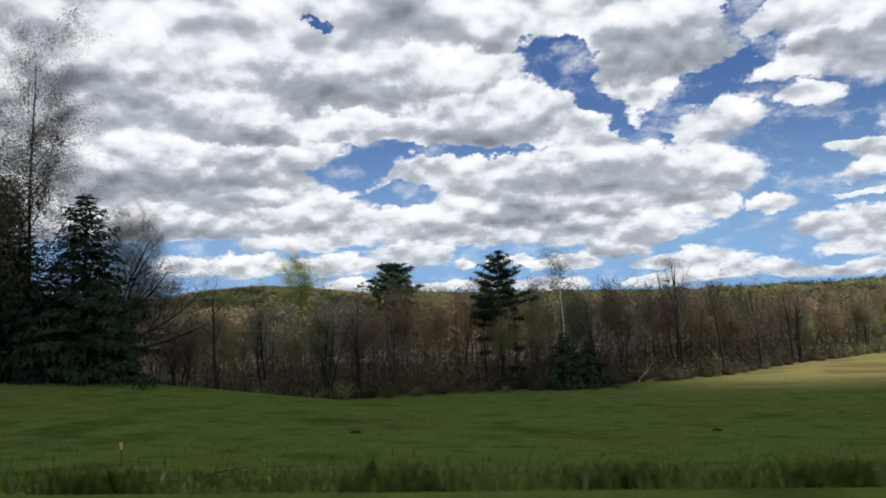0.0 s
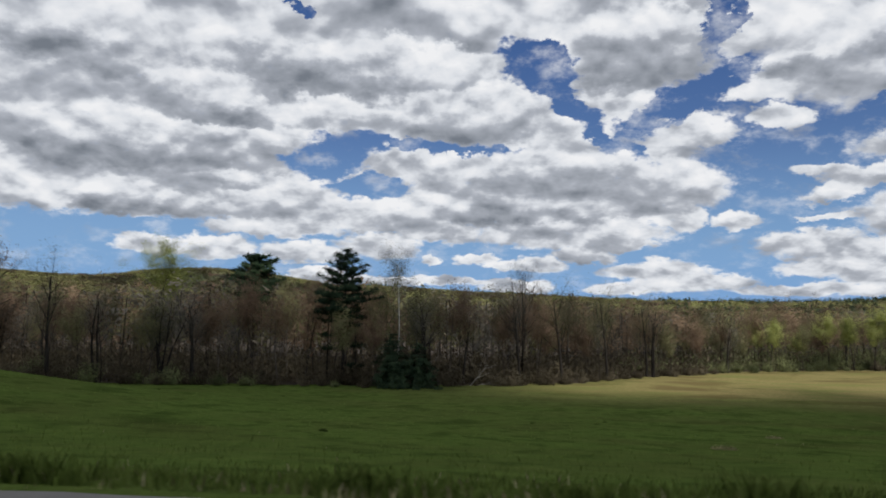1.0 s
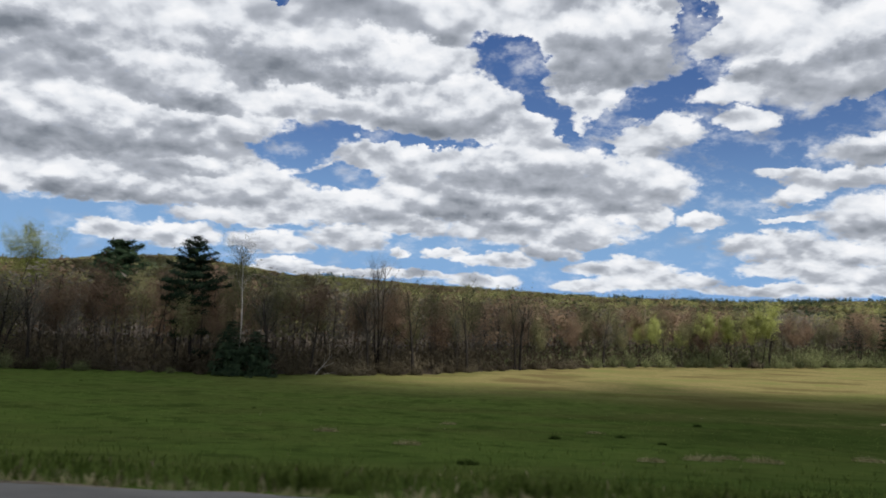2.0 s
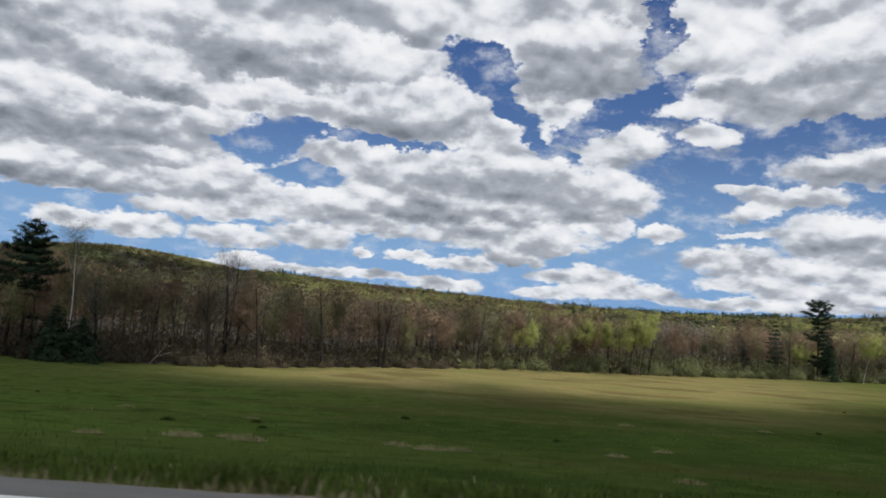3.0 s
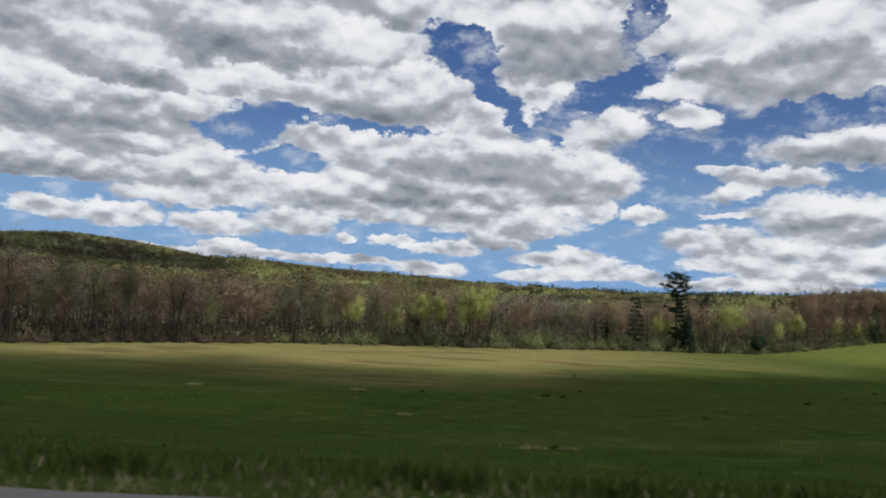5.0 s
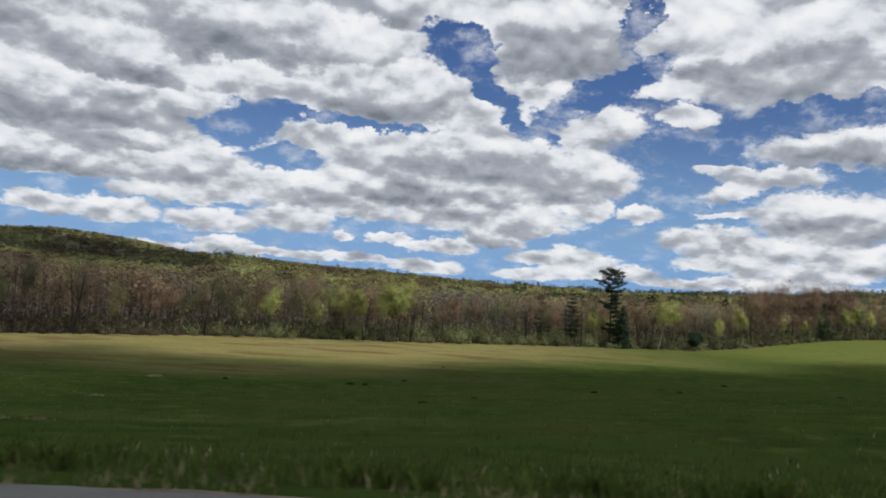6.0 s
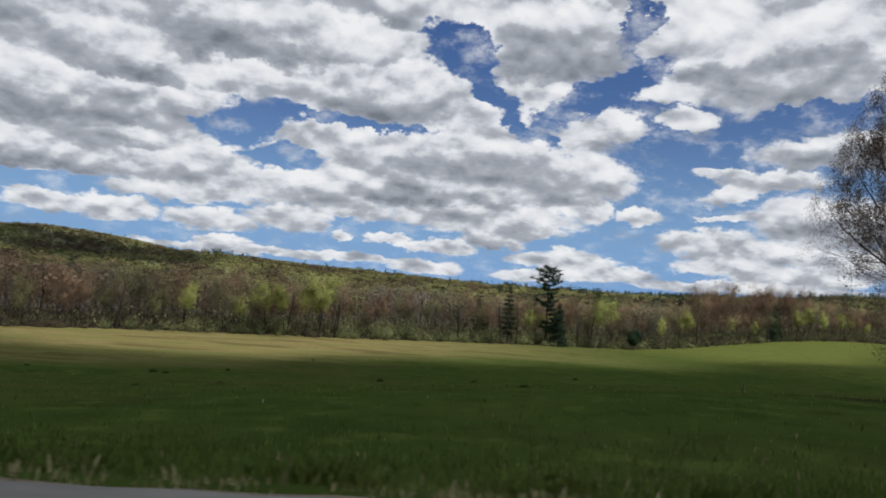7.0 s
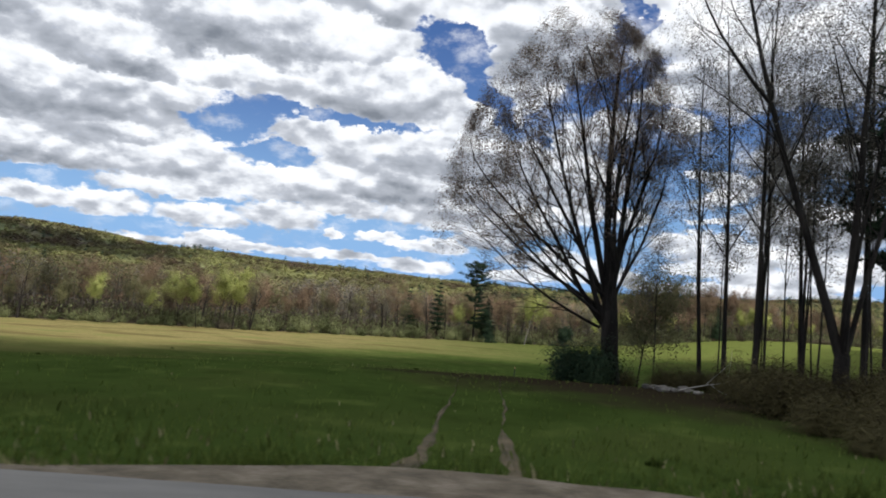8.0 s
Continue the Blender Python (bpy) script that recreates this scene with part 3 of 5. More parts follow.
road_x = list(np.arange(-60, 260, 0.5))
ROAD_LONG = [-900, -300, -120] + road_x + [320, 600, 1200]
road = strip("road", ROAD_LONG, lambda x: (-2.75, -0.035, road_edge(x), 0.0), 0.3, ASPHALT)
tagged(road, "worn grey asphalt country road with a cracked edge", "road", kind="structure")
for line_name, y0, y1, paint, words in (("edge_line", 5.30, 5.41, PAINT_WHITE, "white painted edge line on asphalt"), ("edge_line", -2.25, -2.13, PAINT_WHITE, "white painted edge line on asphalt"),
                                        ("centre_line", 1.62, 1.73, PAINT_YELLOW, "yellow painted centre line on asphalt"), ("centre_line", 1.83, 1.94, PAINT_YELLOW, "yellow painted centre line on asphalt")):
    ob = strip(line_name, ROAD_LONG, lambda x: (y0 + line_bend(x), 0.0035 - 0.035 * (5.9 - y0) / 8.65, y1 + line_bend(x), 0.0035 - 0.035 * (5.9 - y1) / 8.65), 0.003, paint)
    tagged(ob, words, "road marking", kind="structure")


def shoulder_edges(x):
    wide = 0.26 + 0.2 * noise.noise((x * 0.35, 7, 0)) + 0.12 * noise.noise((x * 1.3, 2, 0))
    wide += 0.15 * smooth(128, 140, x) * smooth(162, 152, x)
    wide += 0.85 * math.exp(-((x - 148.6) / 2.6) ** 2)
    return road_edge(x) - 0.05, -0.012, road_edge(x) + max(0.04, wide), -0.05


shoulder = strip("shoulder", list(np.arange(-40, 220, 0.6)), shoulder_edges, 0.12, GRAVEL)
tagged(shoulder, "sandy gravel shoulder with dead grass beside the asphalt", "road shoulder", kind="structure")


def track_x(y):
    """Middle line of the farm track."""
    return 148.45 + 0.112 * (y - 8)


def build_rut(phase, words):
    """One wheel rut of the farm track that leaves the road beside the maple."""
    verts, faces = [], []
    ys = np.arange(6.25, 31, 0.5)
    for i, y in enumerate(ys):
        c = track_x(y) + phase + 0.05 * math.sin(y * 0.7 + phase) + 0.08 * noise.noise((y * 1.1, phase, 3))
        w = max(0.004, (0.035 + 0.20 * noise.noise((y * 0.55, phase * 3, 0)) + 0.40 * math.exp(-(y - 6.3) / 3.6)) * smooth(25, 12, y))
        for k, off in enumerate((-w, -0.4 * w, 0.4 * w, w)):
            verts.append((c + off, y, ground_z(c + off, y) + (0.0 if k in (0, 3) else 0.02)))
        if i:
            a, b = 4 * i - 4, 4 * i
            faces += [(a + k, a + k + 1, b + k + 1, b + k) for k in range(3)]
    return tagged(mesh_object("wheel_rut", verts, faces, [DIRT]), words, "track", kind="structure")


build_rut(-0.70, "bare sandy wheel rut worn through the grass")
build_rut(0.70, "bare sandy wheel rut worn through the grass")


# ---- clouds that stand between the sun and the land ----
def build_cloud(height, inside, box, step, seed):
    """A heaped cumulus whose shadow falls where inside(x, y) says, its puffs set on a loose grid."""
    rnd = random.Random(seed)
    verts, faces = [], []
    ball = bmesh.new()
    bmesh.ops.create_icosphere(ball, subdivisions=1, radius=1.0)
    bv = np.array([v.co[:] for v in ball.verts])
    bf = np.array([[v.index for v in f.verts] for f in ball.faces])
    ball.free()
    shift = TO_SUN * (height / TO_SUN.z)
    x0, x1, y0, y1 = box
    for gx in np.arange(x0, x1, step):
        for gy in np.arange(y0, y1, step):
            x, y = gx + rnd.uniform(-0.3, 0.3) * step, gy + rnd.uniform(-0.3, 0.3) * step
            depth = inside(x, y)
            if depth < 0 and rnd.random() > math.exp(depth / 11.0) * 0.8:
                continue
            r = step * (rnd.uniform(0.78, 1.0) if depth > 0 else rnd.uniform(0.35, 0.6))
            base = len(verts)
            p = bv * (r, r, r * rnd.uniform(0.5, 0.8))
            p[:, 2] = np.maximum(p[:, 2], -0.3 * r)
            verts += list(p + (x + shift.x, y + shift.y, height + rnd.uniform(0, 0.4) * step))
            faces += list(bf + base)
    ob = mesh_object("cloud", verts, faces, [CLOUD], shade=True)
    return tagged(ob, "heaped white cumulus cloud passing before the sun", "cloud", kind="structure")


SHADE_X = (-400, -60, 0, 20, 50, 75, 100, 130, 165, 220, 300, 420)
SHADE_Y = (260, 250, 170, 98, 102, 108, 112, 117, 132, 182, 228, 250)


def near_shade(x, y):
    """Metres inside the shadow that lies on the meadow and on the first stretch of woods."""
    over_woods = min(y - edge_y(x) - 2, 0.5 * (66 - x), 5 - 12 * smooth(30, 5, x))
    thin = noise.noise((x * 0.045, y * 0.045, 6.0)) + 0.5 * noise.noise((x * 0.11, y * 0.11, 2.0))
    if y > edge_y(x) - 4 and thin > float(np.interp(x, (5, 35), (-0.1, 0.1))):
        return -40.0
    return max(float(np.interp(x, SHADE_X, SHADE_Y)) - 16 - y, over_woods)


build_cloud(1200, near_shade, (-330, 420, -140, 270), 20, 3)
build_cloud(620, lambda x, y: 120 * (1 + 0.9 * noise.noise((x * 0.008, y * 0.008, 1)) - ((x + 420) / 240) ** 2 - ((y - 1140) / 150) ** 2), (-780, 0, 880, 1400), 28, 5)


# ---- trees ----
class Wood:
    """Collects tapered limbs and leaf pieces of one plant."""

    def __init__(self, seed):
        self.rnd = random.Random(seed)
        self.gen = np.random.default_rng(seed)
        self.v, self.f, self.n = [], [], 0
        self.leaf_v, self.leaf_f, self.leaf_n = [], [], 0
        self.tips = []

    def limb(self, pts, radii, sides):
        pts = np.asarray(pts, float)
        k = len(pts)
        tang = np.gradient(pts, axis=0)
        tang /= np.linalg.norm(tang, axis=1, keepdims=True) + 1e-9
        ref = np.array([0.31, 0.95, 0.05]) if abs(tang[0][2]) > 0.6 else np.array([0.0, 0.0, 1.0])
        u = np.cross(tang, ref)
        u /= np.linalg.norm(u, axis=1, keepdims=True) + 1e-9
        w = np.cross(tang, u)
        ang = np.arange(sides) * 2 * np.pi / sides
        ring = pts[:, None, :] + np.asarray(radii)[:, None, None] * (np.cos(ang)[None, :, None] * u[:, None, :] + np.sin(ang)[None, :, None] * w[:, None, :])
        self.v.append(ring.reshape(-1, 3))
        b = self.n
        for i in range(k - 1):
            for j in range(sides):
                a, c = b + i * sides + j, b + i * sides + (j + 1) % sides
                self.f.append((a, c, c + sides, a + sides))
        self.n += k * sides

    def path(self, start, way, length, bend, rise, steps):
        pts, d = [np.array(start, float)], np.array(way, float)
        d /= np.linalg.norm(d)
        for _ in range(steps):
            d = d + np.array([self.rnd.gauss(0, bend), self.rnd.gauss(0, bend), self.rnd.gauss(0, bend * 0.6) + rise])
            d /= np.linalg.norm(d)
            pts.append(pts[-1] + d * length / steps)
        return pts, d

    def grow(self, start, way, length, radius, level, cfg):
        """A limb and, by the plan in cfg, the limbs that leave it; the last ones are kept as tips for leaves."""
        c = cfg[level]
        pts, end = self.path(start, way, length, c["bend"], c["rise"], c["steps"])
        taper = np.linspace(1.0, c["taper"], len(pts))
        self.limb(pts, radius * taper, c["sides"])
        if level + 1 >= len(cfg):
            self.tips += [(p, end) for p in pts[c.get("skip", 1):]]
            return pts
        nxt = cfg[level + 1]
        count = self.rnd.randint(*nxt["count"])
        for i in range(count):
            f = nxt["from"] + (nxt["to"] - nxt["from"]) * (i + self.rnd.random()) / count
            at = f * (len(pts) - 1)
            k = min(int(at), len(pts) - 2)
            p = pts[k] + (pts[k + 1] - pts[k]) * (at - k)
            along = pts[k + 1] - pts[k]
            along /= np.linalg.norm(along)
            turn = i * 2.4 + self.rnd.uniform(-0.5, 0.5)
            side = np.cross(along, [math.cos(turn), math.sin(turn), 0.13])
            side /= np.linalg.norm(side) + 1e-9
            a = radians(self.rnd.uniform(*nxt["angle"]))
            d = along * math.cos(a) + side * math.sin(a)
            ln = length * self.rnd.uniform(*nxt["length"]) * (1 - nxt.get("thin", 0.0) * f)
            rad = radius * (1 + (c["taper"] - 1) * f) * nxt["radius"]
            self.grow(p, d, ln, rad, level + 1, cfg)
        return pts

    def leaves(self, centres, each, spread, size, narrow=0.5, droop=0.0):
        """Scatter small leaf pieces round the given places."""
        c = np.repeat(np.asarray(centres, float), each, axis=0)
        m, g = len(c), self.gen
        c = c + g.normal(0, 1, (m, 3)) * np.asarray(spread)
        u = g.normal(0, 1, (m, 3))
        u /= np.linalg.norm(u, axis=1, keepdims=True)
        w = np.cross(u, g.normal(0, 1, (m, 3)))
        w /= np.linalg.norm(w, axis=1, keepdims=True) + 1e-9
        s = size * g.uniform(0.6, 1.4, (m, 1))
        u[:, 2] -= droop
        tri = np.stack([c - w * s * narrow / 2, c + w * s * narrow / 2, c + u * s], 1)
        self.leaf_v.append(tri.reshape(-1, 3))
        self.leaf_f.append(np.arange(3 * m).reshape(-1, 3) + self.leaf_n)
        self.leaf_n += 3 * m

    def finish(self, name, bark, leaf, label, category, group="", trunk_name="trunk", crown_name="crown", crown_label=""):
        base = new(name)
        base.empty_display_size = 0.5
        tagged(base, label, category, group)
        mesh_object(trunk_name, np.concatenate(self.v), self.f, [bark], parent=base, shade=True)
        if self.leaf_n:
            lv = np.concatenate(self.leaf_v)
            lv = face_out(lv, lv.mean(0), lv.std(0) * 1.7 + 0.1, self.gen)
            crown = mesh_object(crown_name, lv, np.concatenate(self.leaf_f), [leaf], parent=base)
            if crown_label:
                tagged(crown, crown_label)
        return base


def face_out(tri_verts, centre, extent, gen, scatter=0.26, up=0.45):
    """Turn loose leaf pieces so that they clothe a rounded crown, with some scatter from piece to piece."""
    t = tri_verts.reshape(-1, 3, 3)
    foot = (t[:, 0] + t[:, 1]) / 2
    u = t[:, 2] - foot
    long, wide = np.linalg.norm(u, axis=1, keepdims=True), np.linalg.norm(t[:, 1] - t[:, 0], axis=1, keepdims=True) / 2
    nrm = (foot + u * 0.4 - centre) / extent * 0.8 + (0, 0, up) + gen.normal(0, scatter, (len(t), 3))
    nrm /= np.linalg.norm(nrm, axis=1, keepdims=True) + 1e-9
    u = u - nrm * (u * nrm).sum(1, keepdims=True)
    u /= np.linalg.norm(u, axis=1, keepdims=True) + 1e-9
    w = np.cross(nrm, u) * wide
    return np.stack([foot + w, foot - w, foot + u * long], 1).reshape(-1, 3)


def forest_tree(seed, name, leaf, bark, label, height=14.0, leafy=20, low=0.44, spread=1.0, size=0.34, stems=1, group="trees at the edge of the woods", narrow=0.3, fuzz=0.46, stout=0.7, angle=(26, 58), fan=0.0):
    """A slender woodland tree, still nearly bare, with buds or young leaves on its twigs."""
    w = Wood(seed)
    cfg = (
        dict(bend=0.05, rise=0.05, steps=7, taper=0.25, sides=6),
        dict(count=(10, 13), **{"from": low, "to": 0.97}, angle=angle, length=(0.28 * spread, 0.46 * spread), thin=0.35, radius=0.42, bend=0.10, rise=0.10, steps=4, taper=0.3, sides=4),
        dict(count=(5, 6), **{"from": 0.25, "to": 1.0}, angle=(25, 60), length=(0.35, 0.62), radius=0.5, bend=0.14, rise=0.06, steps=2, taper=0.35, sides=3, skip=0),
    )
    for s in range(stems):
        lean = (w.rnd.gauss(0, 0.05 + 0.07 * (stems > 1)), w.rnd.gauss(0, 0.05 + 0.07 * (stems > 1)), 1)
        if fan:
            lean = (fan * math.cos(2.4 * s), fan * math.sin(2.4 * s), 1)
        w.grow((0.25 * s, 0.15 * (s % 2), -0.3), lean, height * w.rnd.uniform(0.85, 1.0), (0.012 if stems == 1 else 0.009) * height * stout, 0, cfg)
    tips = np.array([p for p, _ in w.tips])
    if stems > 1:
        tips = tips[:: stems]
    w.leaves(tips, leafy, fuzz, size, narrow)
    return w.finish(name, bark, leaf, label, "tree", group)


def pole_tree(seed, height, label, radius=0.0072, low=0.42, spread=0.5, name="ash_tree", leaf=LEAF_GREY, bark=BARK_DARK, group="slender trees beyond the maple", leafy=4, size=0.09, fuzz=0.17, angle=(18, 42)):
    w = Wood(seed)
    cfg = (
        dict(bend=0.02, rise=0.05, steps=9, taper=0.1, sides=7),
        dict(count=(15, 19), **{"from": low, "to": 0.98}, angle=angle, length=(0.2 * spread * 2, 0.34 * spread * 2), thin=0.4, radius=0.4, bend=0.06, rise=0.07, steps=4, taper=0.3, sides=4),
        dict(count=(6, 8), **{"from": 0.25, "to": 1.0}, angle=(20, 50), length=(0.3, 0.55), radius=0.5, bend=0.1, rise=0.04, steps=3, taper=0.4, sides=3),
        dict(count=(3, 4), **{"from": 0.3, "to": 1.0}, angle=(20, 55), length=(0.4, 0.7), radius=0.6, bend=0.12, rise=0.02, steps=2, taper=0.5, sides=3, skip=0),
    )
    w.grow((0, 0, -0.3), (w.rnd.gauss(0, 0.02), 0, 1), height, radius * height, 0, cfg)
    w.leaves([p for p, _ in w.tips], leafy, fuzz, size, 0.6)
    return w.finish(name, bark, leaf, label, "tree", group)


def white_pine(seed, height, label, leaf, bare=0.45, width=0.2, whorls=15, full=1.0, name="pine_tree", top_round=False, droop=0.0, group="", skirt=0.0):
    """A white pine: straight trunk, level whorls of branches that carry flat plates of needles."""
    w = Wood(seed)
    pts, _ = w.path((0, 0, -0.3), (0, 0, 1), height, 0.012, 0.05, 9)
    pts = np.array(pts)
    w.limb(pts, 0.016 * height * np.linspace(1.0, 0.10, len(pts)), 7)
    for i in range(whorls):
        f = bare + (0.99 - bare) * i / (whorls - 1)
        at = f * (len(pts) - 1)
        k = min(int(at), len(pts) - 2)
        p = pts[k] + (pts[k + 1] - pts[k]) * (at - k)
        rel = (f - bare) / (1 - bare)
        reach = height * width * ((1 - rel) ** 0.62 * (0.7 + 0.3 * min(1, rel * 4)) + 0.04)
        if skirt:
            mid, half = 0.5 * (1 + skirt), 0.58 * (1 - skirt)
            reach = height * width * (0.80 * math.sqrt(max(0.06, 1 - ((rel - mid) / half) ** 2)) if rel > skirt else 0.85 - 0.5 * rel)
        if top_round:
            reach = height * width * math.sqrt(max(0.03, 1 - (2 * rel - 0.95) ** 2)) * (1.0 if rel > 0.3 else 0.85)
        for b in range(5):
            a = b * 1.257 + i * 0.7 + w.rnd.uniform(-0.25, 0.25)
            ln = reach * w.rnd.uniform(0.55, 1.2)
            if skirt and rel < skirt and math.cos(a) < w.rnd.uniform(-0.9, 0.3):
                continue
            pitch = -0.05 - droop + 0.45 * rel + w.rnd.uniform(-0.1, 0.1)
            bp, _ = w.path(p, (math.cos(a), math.sin(a), pitch), ln, 0.05, 0.045, 4)
            w.limb(bp, 0.012 * height * (1 - 0.8 * f) * np.linspace(0.5, 0.12, len(bp)), 3)
            places = []
            m = max(4, int(ln * 7.0 * full))
            for _ in range(m):
                q = w.rnd.uniform(0.22, 1.03)
                at2 = q * 4
                kk = min(int(at2), 3)
                c = bp[kk] + (bp[kk + 1] - bp[kk]) * (at2 - kk)
                side = np.array([-math.sin(a), math.cos(a), 0]) * w.rnd.gauss(0, 0.16 * ln * (1.1 - 0.5 * q))
                places.append(c + side)
            w.leaves(places, 5, (0.2, 0.2, 0.08), 0.55, 0.34, droop=-0.25 + droop)
    for _ in range(int(10 * bare)):
        f = w.rnd.uniform(0.18, bare)
        p = pts[0] + (pts[-1] - pts[0]) * f
        a = w.rnd.uniform(0, 6.28)
        bp, _ = w.path(p, (math.cos(a), math.sin(a), -0.1), height * w.rnd.uniform(0.06, 0.14), 0.1, -0.02, 3)
        w.limb(bp, np.linspace(0.05, 0.015, 4), 3)
    return w.finish(name, BARK_DARK, leaf, label, "pine tree", group, crown_label="layered needle foliage")


def spruce(seed, height, width, label, leaf, name="spruce_tree", category="spruce tree", group="", thick=1.0):
    """A dense evergreen clothed to the ground, with drooping tiers."""
    w = Wood(seed)
    w.limb([(0, 0, -0.3), (0.05, 0, height * 0.5), (0, 0.05, height)], (0.014 * height, 0.009 * height, 0.01), 6)
    tiers = int(height * 2.0)
    for i in range(tiers):
        f = 0.03 + 0.95 * i / tiers
        reach = width / 2 * (1 - f) ** 0.75 * w.rnd.uniform(0.8, 1.12) + 0.12
        for b in range(7):
            a = b * 0.898 + i * 0.51 + w.rnd.uniform(-0.3, 0.3)
            ln = reach * w.rnd.uniform(0.65, 1.15)
            bp, _ = w.path((0, 0, f * height), (math.cos(a), math.sin(a), 0.12 - 0.3 * (1 - f)), ln, 0.06, 0.0, 3)
            w.limb(bp, np.linspace(0.03, 0.008, 4), 3)
            places = []
            for _ in range(max(3, int(ln * 5.5 * thick))):
                q = w.rnd.uniform(0.15, 1.05) * 3
                k = min(int(q), 2)
                c = bp[k] + (bp[k + 1] - bp[k]) * (q - k)
                places.append(c + np.array([-math.sin(a), math.cos(a), 0]) * w.rnd.gauss(0, 0.12 * ln))
            w.leaves(places, 3, (0.14, 0.14, 0.1), 0.46, 0.42, droop=0.35)
    return w.finish(name, BARK_DARK, leaf, label, category, group, crown_label="dense dark needles")


def shrub(seed, height, width, leaf, label, each=8, stems=7, size=0.34, name="shrub", group="shrubs along the woods", bark=None, narrow=0.4, category="shrub"):
    """A many-stemmed bush, open at the rim: an uneven heap of leafy twigs."""
    w = Wood(seed)
    cfg = (
        dict(bend=0.12, rise=0.02, steps=3, taper=0.35, sides=3),
        dict(count=(4, 6), **{"from": 0.2, "to": 1.0}, angle=(20, 60), length=(0.4, 0.7), radius=0.55, bend=0.15, rise=0.04, steps=3, taper=0.4, sides=3, skip=0),
    )
    for s in range(stems):
        a = s * 2.4
        out = width / height * w.rnd.uniform(0.1, 0.66)
        w.grow((0.12 * math.cos(a) * width * 0.5, 0.12 * math.sin(a) * width * 0.5, -0.15), (math.cos(a) * out, math.sin(a) * out, 1), height * w.rnd.uniform(0.6, 0.85), 0.010 * height + 0.008, 0, cfg)
    pts = np.array([p for p, _ in w.tips])
    pts[:, 2] *= w.gen.uniform(0.35, 1.0, len(pts))
    w.leaves(pts, each, 0.22 + 0.06 * height, size, narrow)
    return w.finish(name, bark or BRUSH_TWIG, leaf, label, category, group, trunk_name="stem", crown_name="foliage")


PROTO_USED = set()


def plant(proto, x, y, size=1.0, turn=0.0, sink=0.0, lean=0.0, tall=1.0):
    """Set the first of a kind at its place, or a copy of it."""
    m = pose(x, y, ground_z(x, y) - sink, lean, 0, turn) @ Matrix.Diagonal((size, size, size * tall, 1))
    if proto.name in PROTO_USED:
        return copy_thing(proto, m)
    PROTO_USED.add(proto.name)
    proto.matrix_basis = m
    return proto


# ---- the woods behind the meadow ----
BROWN_WORDS = "tall nearly bare woodland tree with red-brown buds"
OLIVE_WORDS = "tall woodland tree with thin olive spring buds"
GREY_WORDS = "bare grey woodland tree without leaves"
YELLOW_WORDS = "woodland tree with fresh yellow-green spring leaves"
reds = [forest_tree(14, "woodland_tree", LEAF_RED, BARK, "woodland tree with a rounded crown of rusty red buds", low=0.42, spread=1.25, leafy=23), forest_tree(15, "woodland_tree", LEAF_RED, BARK_DARK, "woodland tree with a rounded crown of rusty red buds", low=0.46, spread=1.1, leafy=23)]
browns = [forest_tree(11, "woodland_tree", LEAF_BROWN, BARK, BROWN_WORDS), forest_tree(12, "woodland_tree", LEAF_BROWN, BARK, BROWN_WORDS, low=0.38, spread=1.15), forest_tree(13, "woodland_tree", LEAF_BROWN, BARK_DARK, BROWN_WORDS, low=0.42)]
olives = [forest_tree(21, "woodland_tree", LEAF_OLIVE, BARK, OLIVE_WORDS), forest_tree(22, "woodland_tree", LEAF_OLIVE, BARK_DARK, OLIVE_WORDS, low=0.38, spread=1.1)]
big_bares = [forest_tree(51, "woodland_tree", LEAF_GREY, BARK_DARK, "large bare woodland tree with heavy forking limbs", 15.5, leafy=13, low=0.42, spread=1.1, stems=2, narrow=0.14, stout=1.9), forest_tree(52, "woodland_tree", LEAF_OLIVE, BARK_DARK, "large bare woodland tree with heavy forking limbs", 15.5, leafy=13, low=0.35, spread=1.2, narrow=0.16, stout=1.8)]
greys = [forest_tree(31, "woodland_tree", LEAF_GREY, BARK_DARK, GREY_WORDS, leafy=11, narrow=0.14), forest_tree(32, "woodland_tree", LEAF_GREY, BARK_DARK, GREY_WORDS, leafy=13, low=0.38, spread=1.2, stems=2, narrow=0.14)]
yellows = [forest_tree(41, "woodland_tree", LEAF_YELLOW, BARK_DARK, YELLOW_WORDS, leafy=29, low=0.42, spread=1.0, size=0.28, fuzz=0.34, narrow=0.5), forest_tree(42, "woodland_tree", LEAF_YELLOW, BARK_DARK, YELLOW_WORDS, leafy=25, low=0.5, spread=0.85, size=0.28, fuzz=0.34, narrow=0.5)]


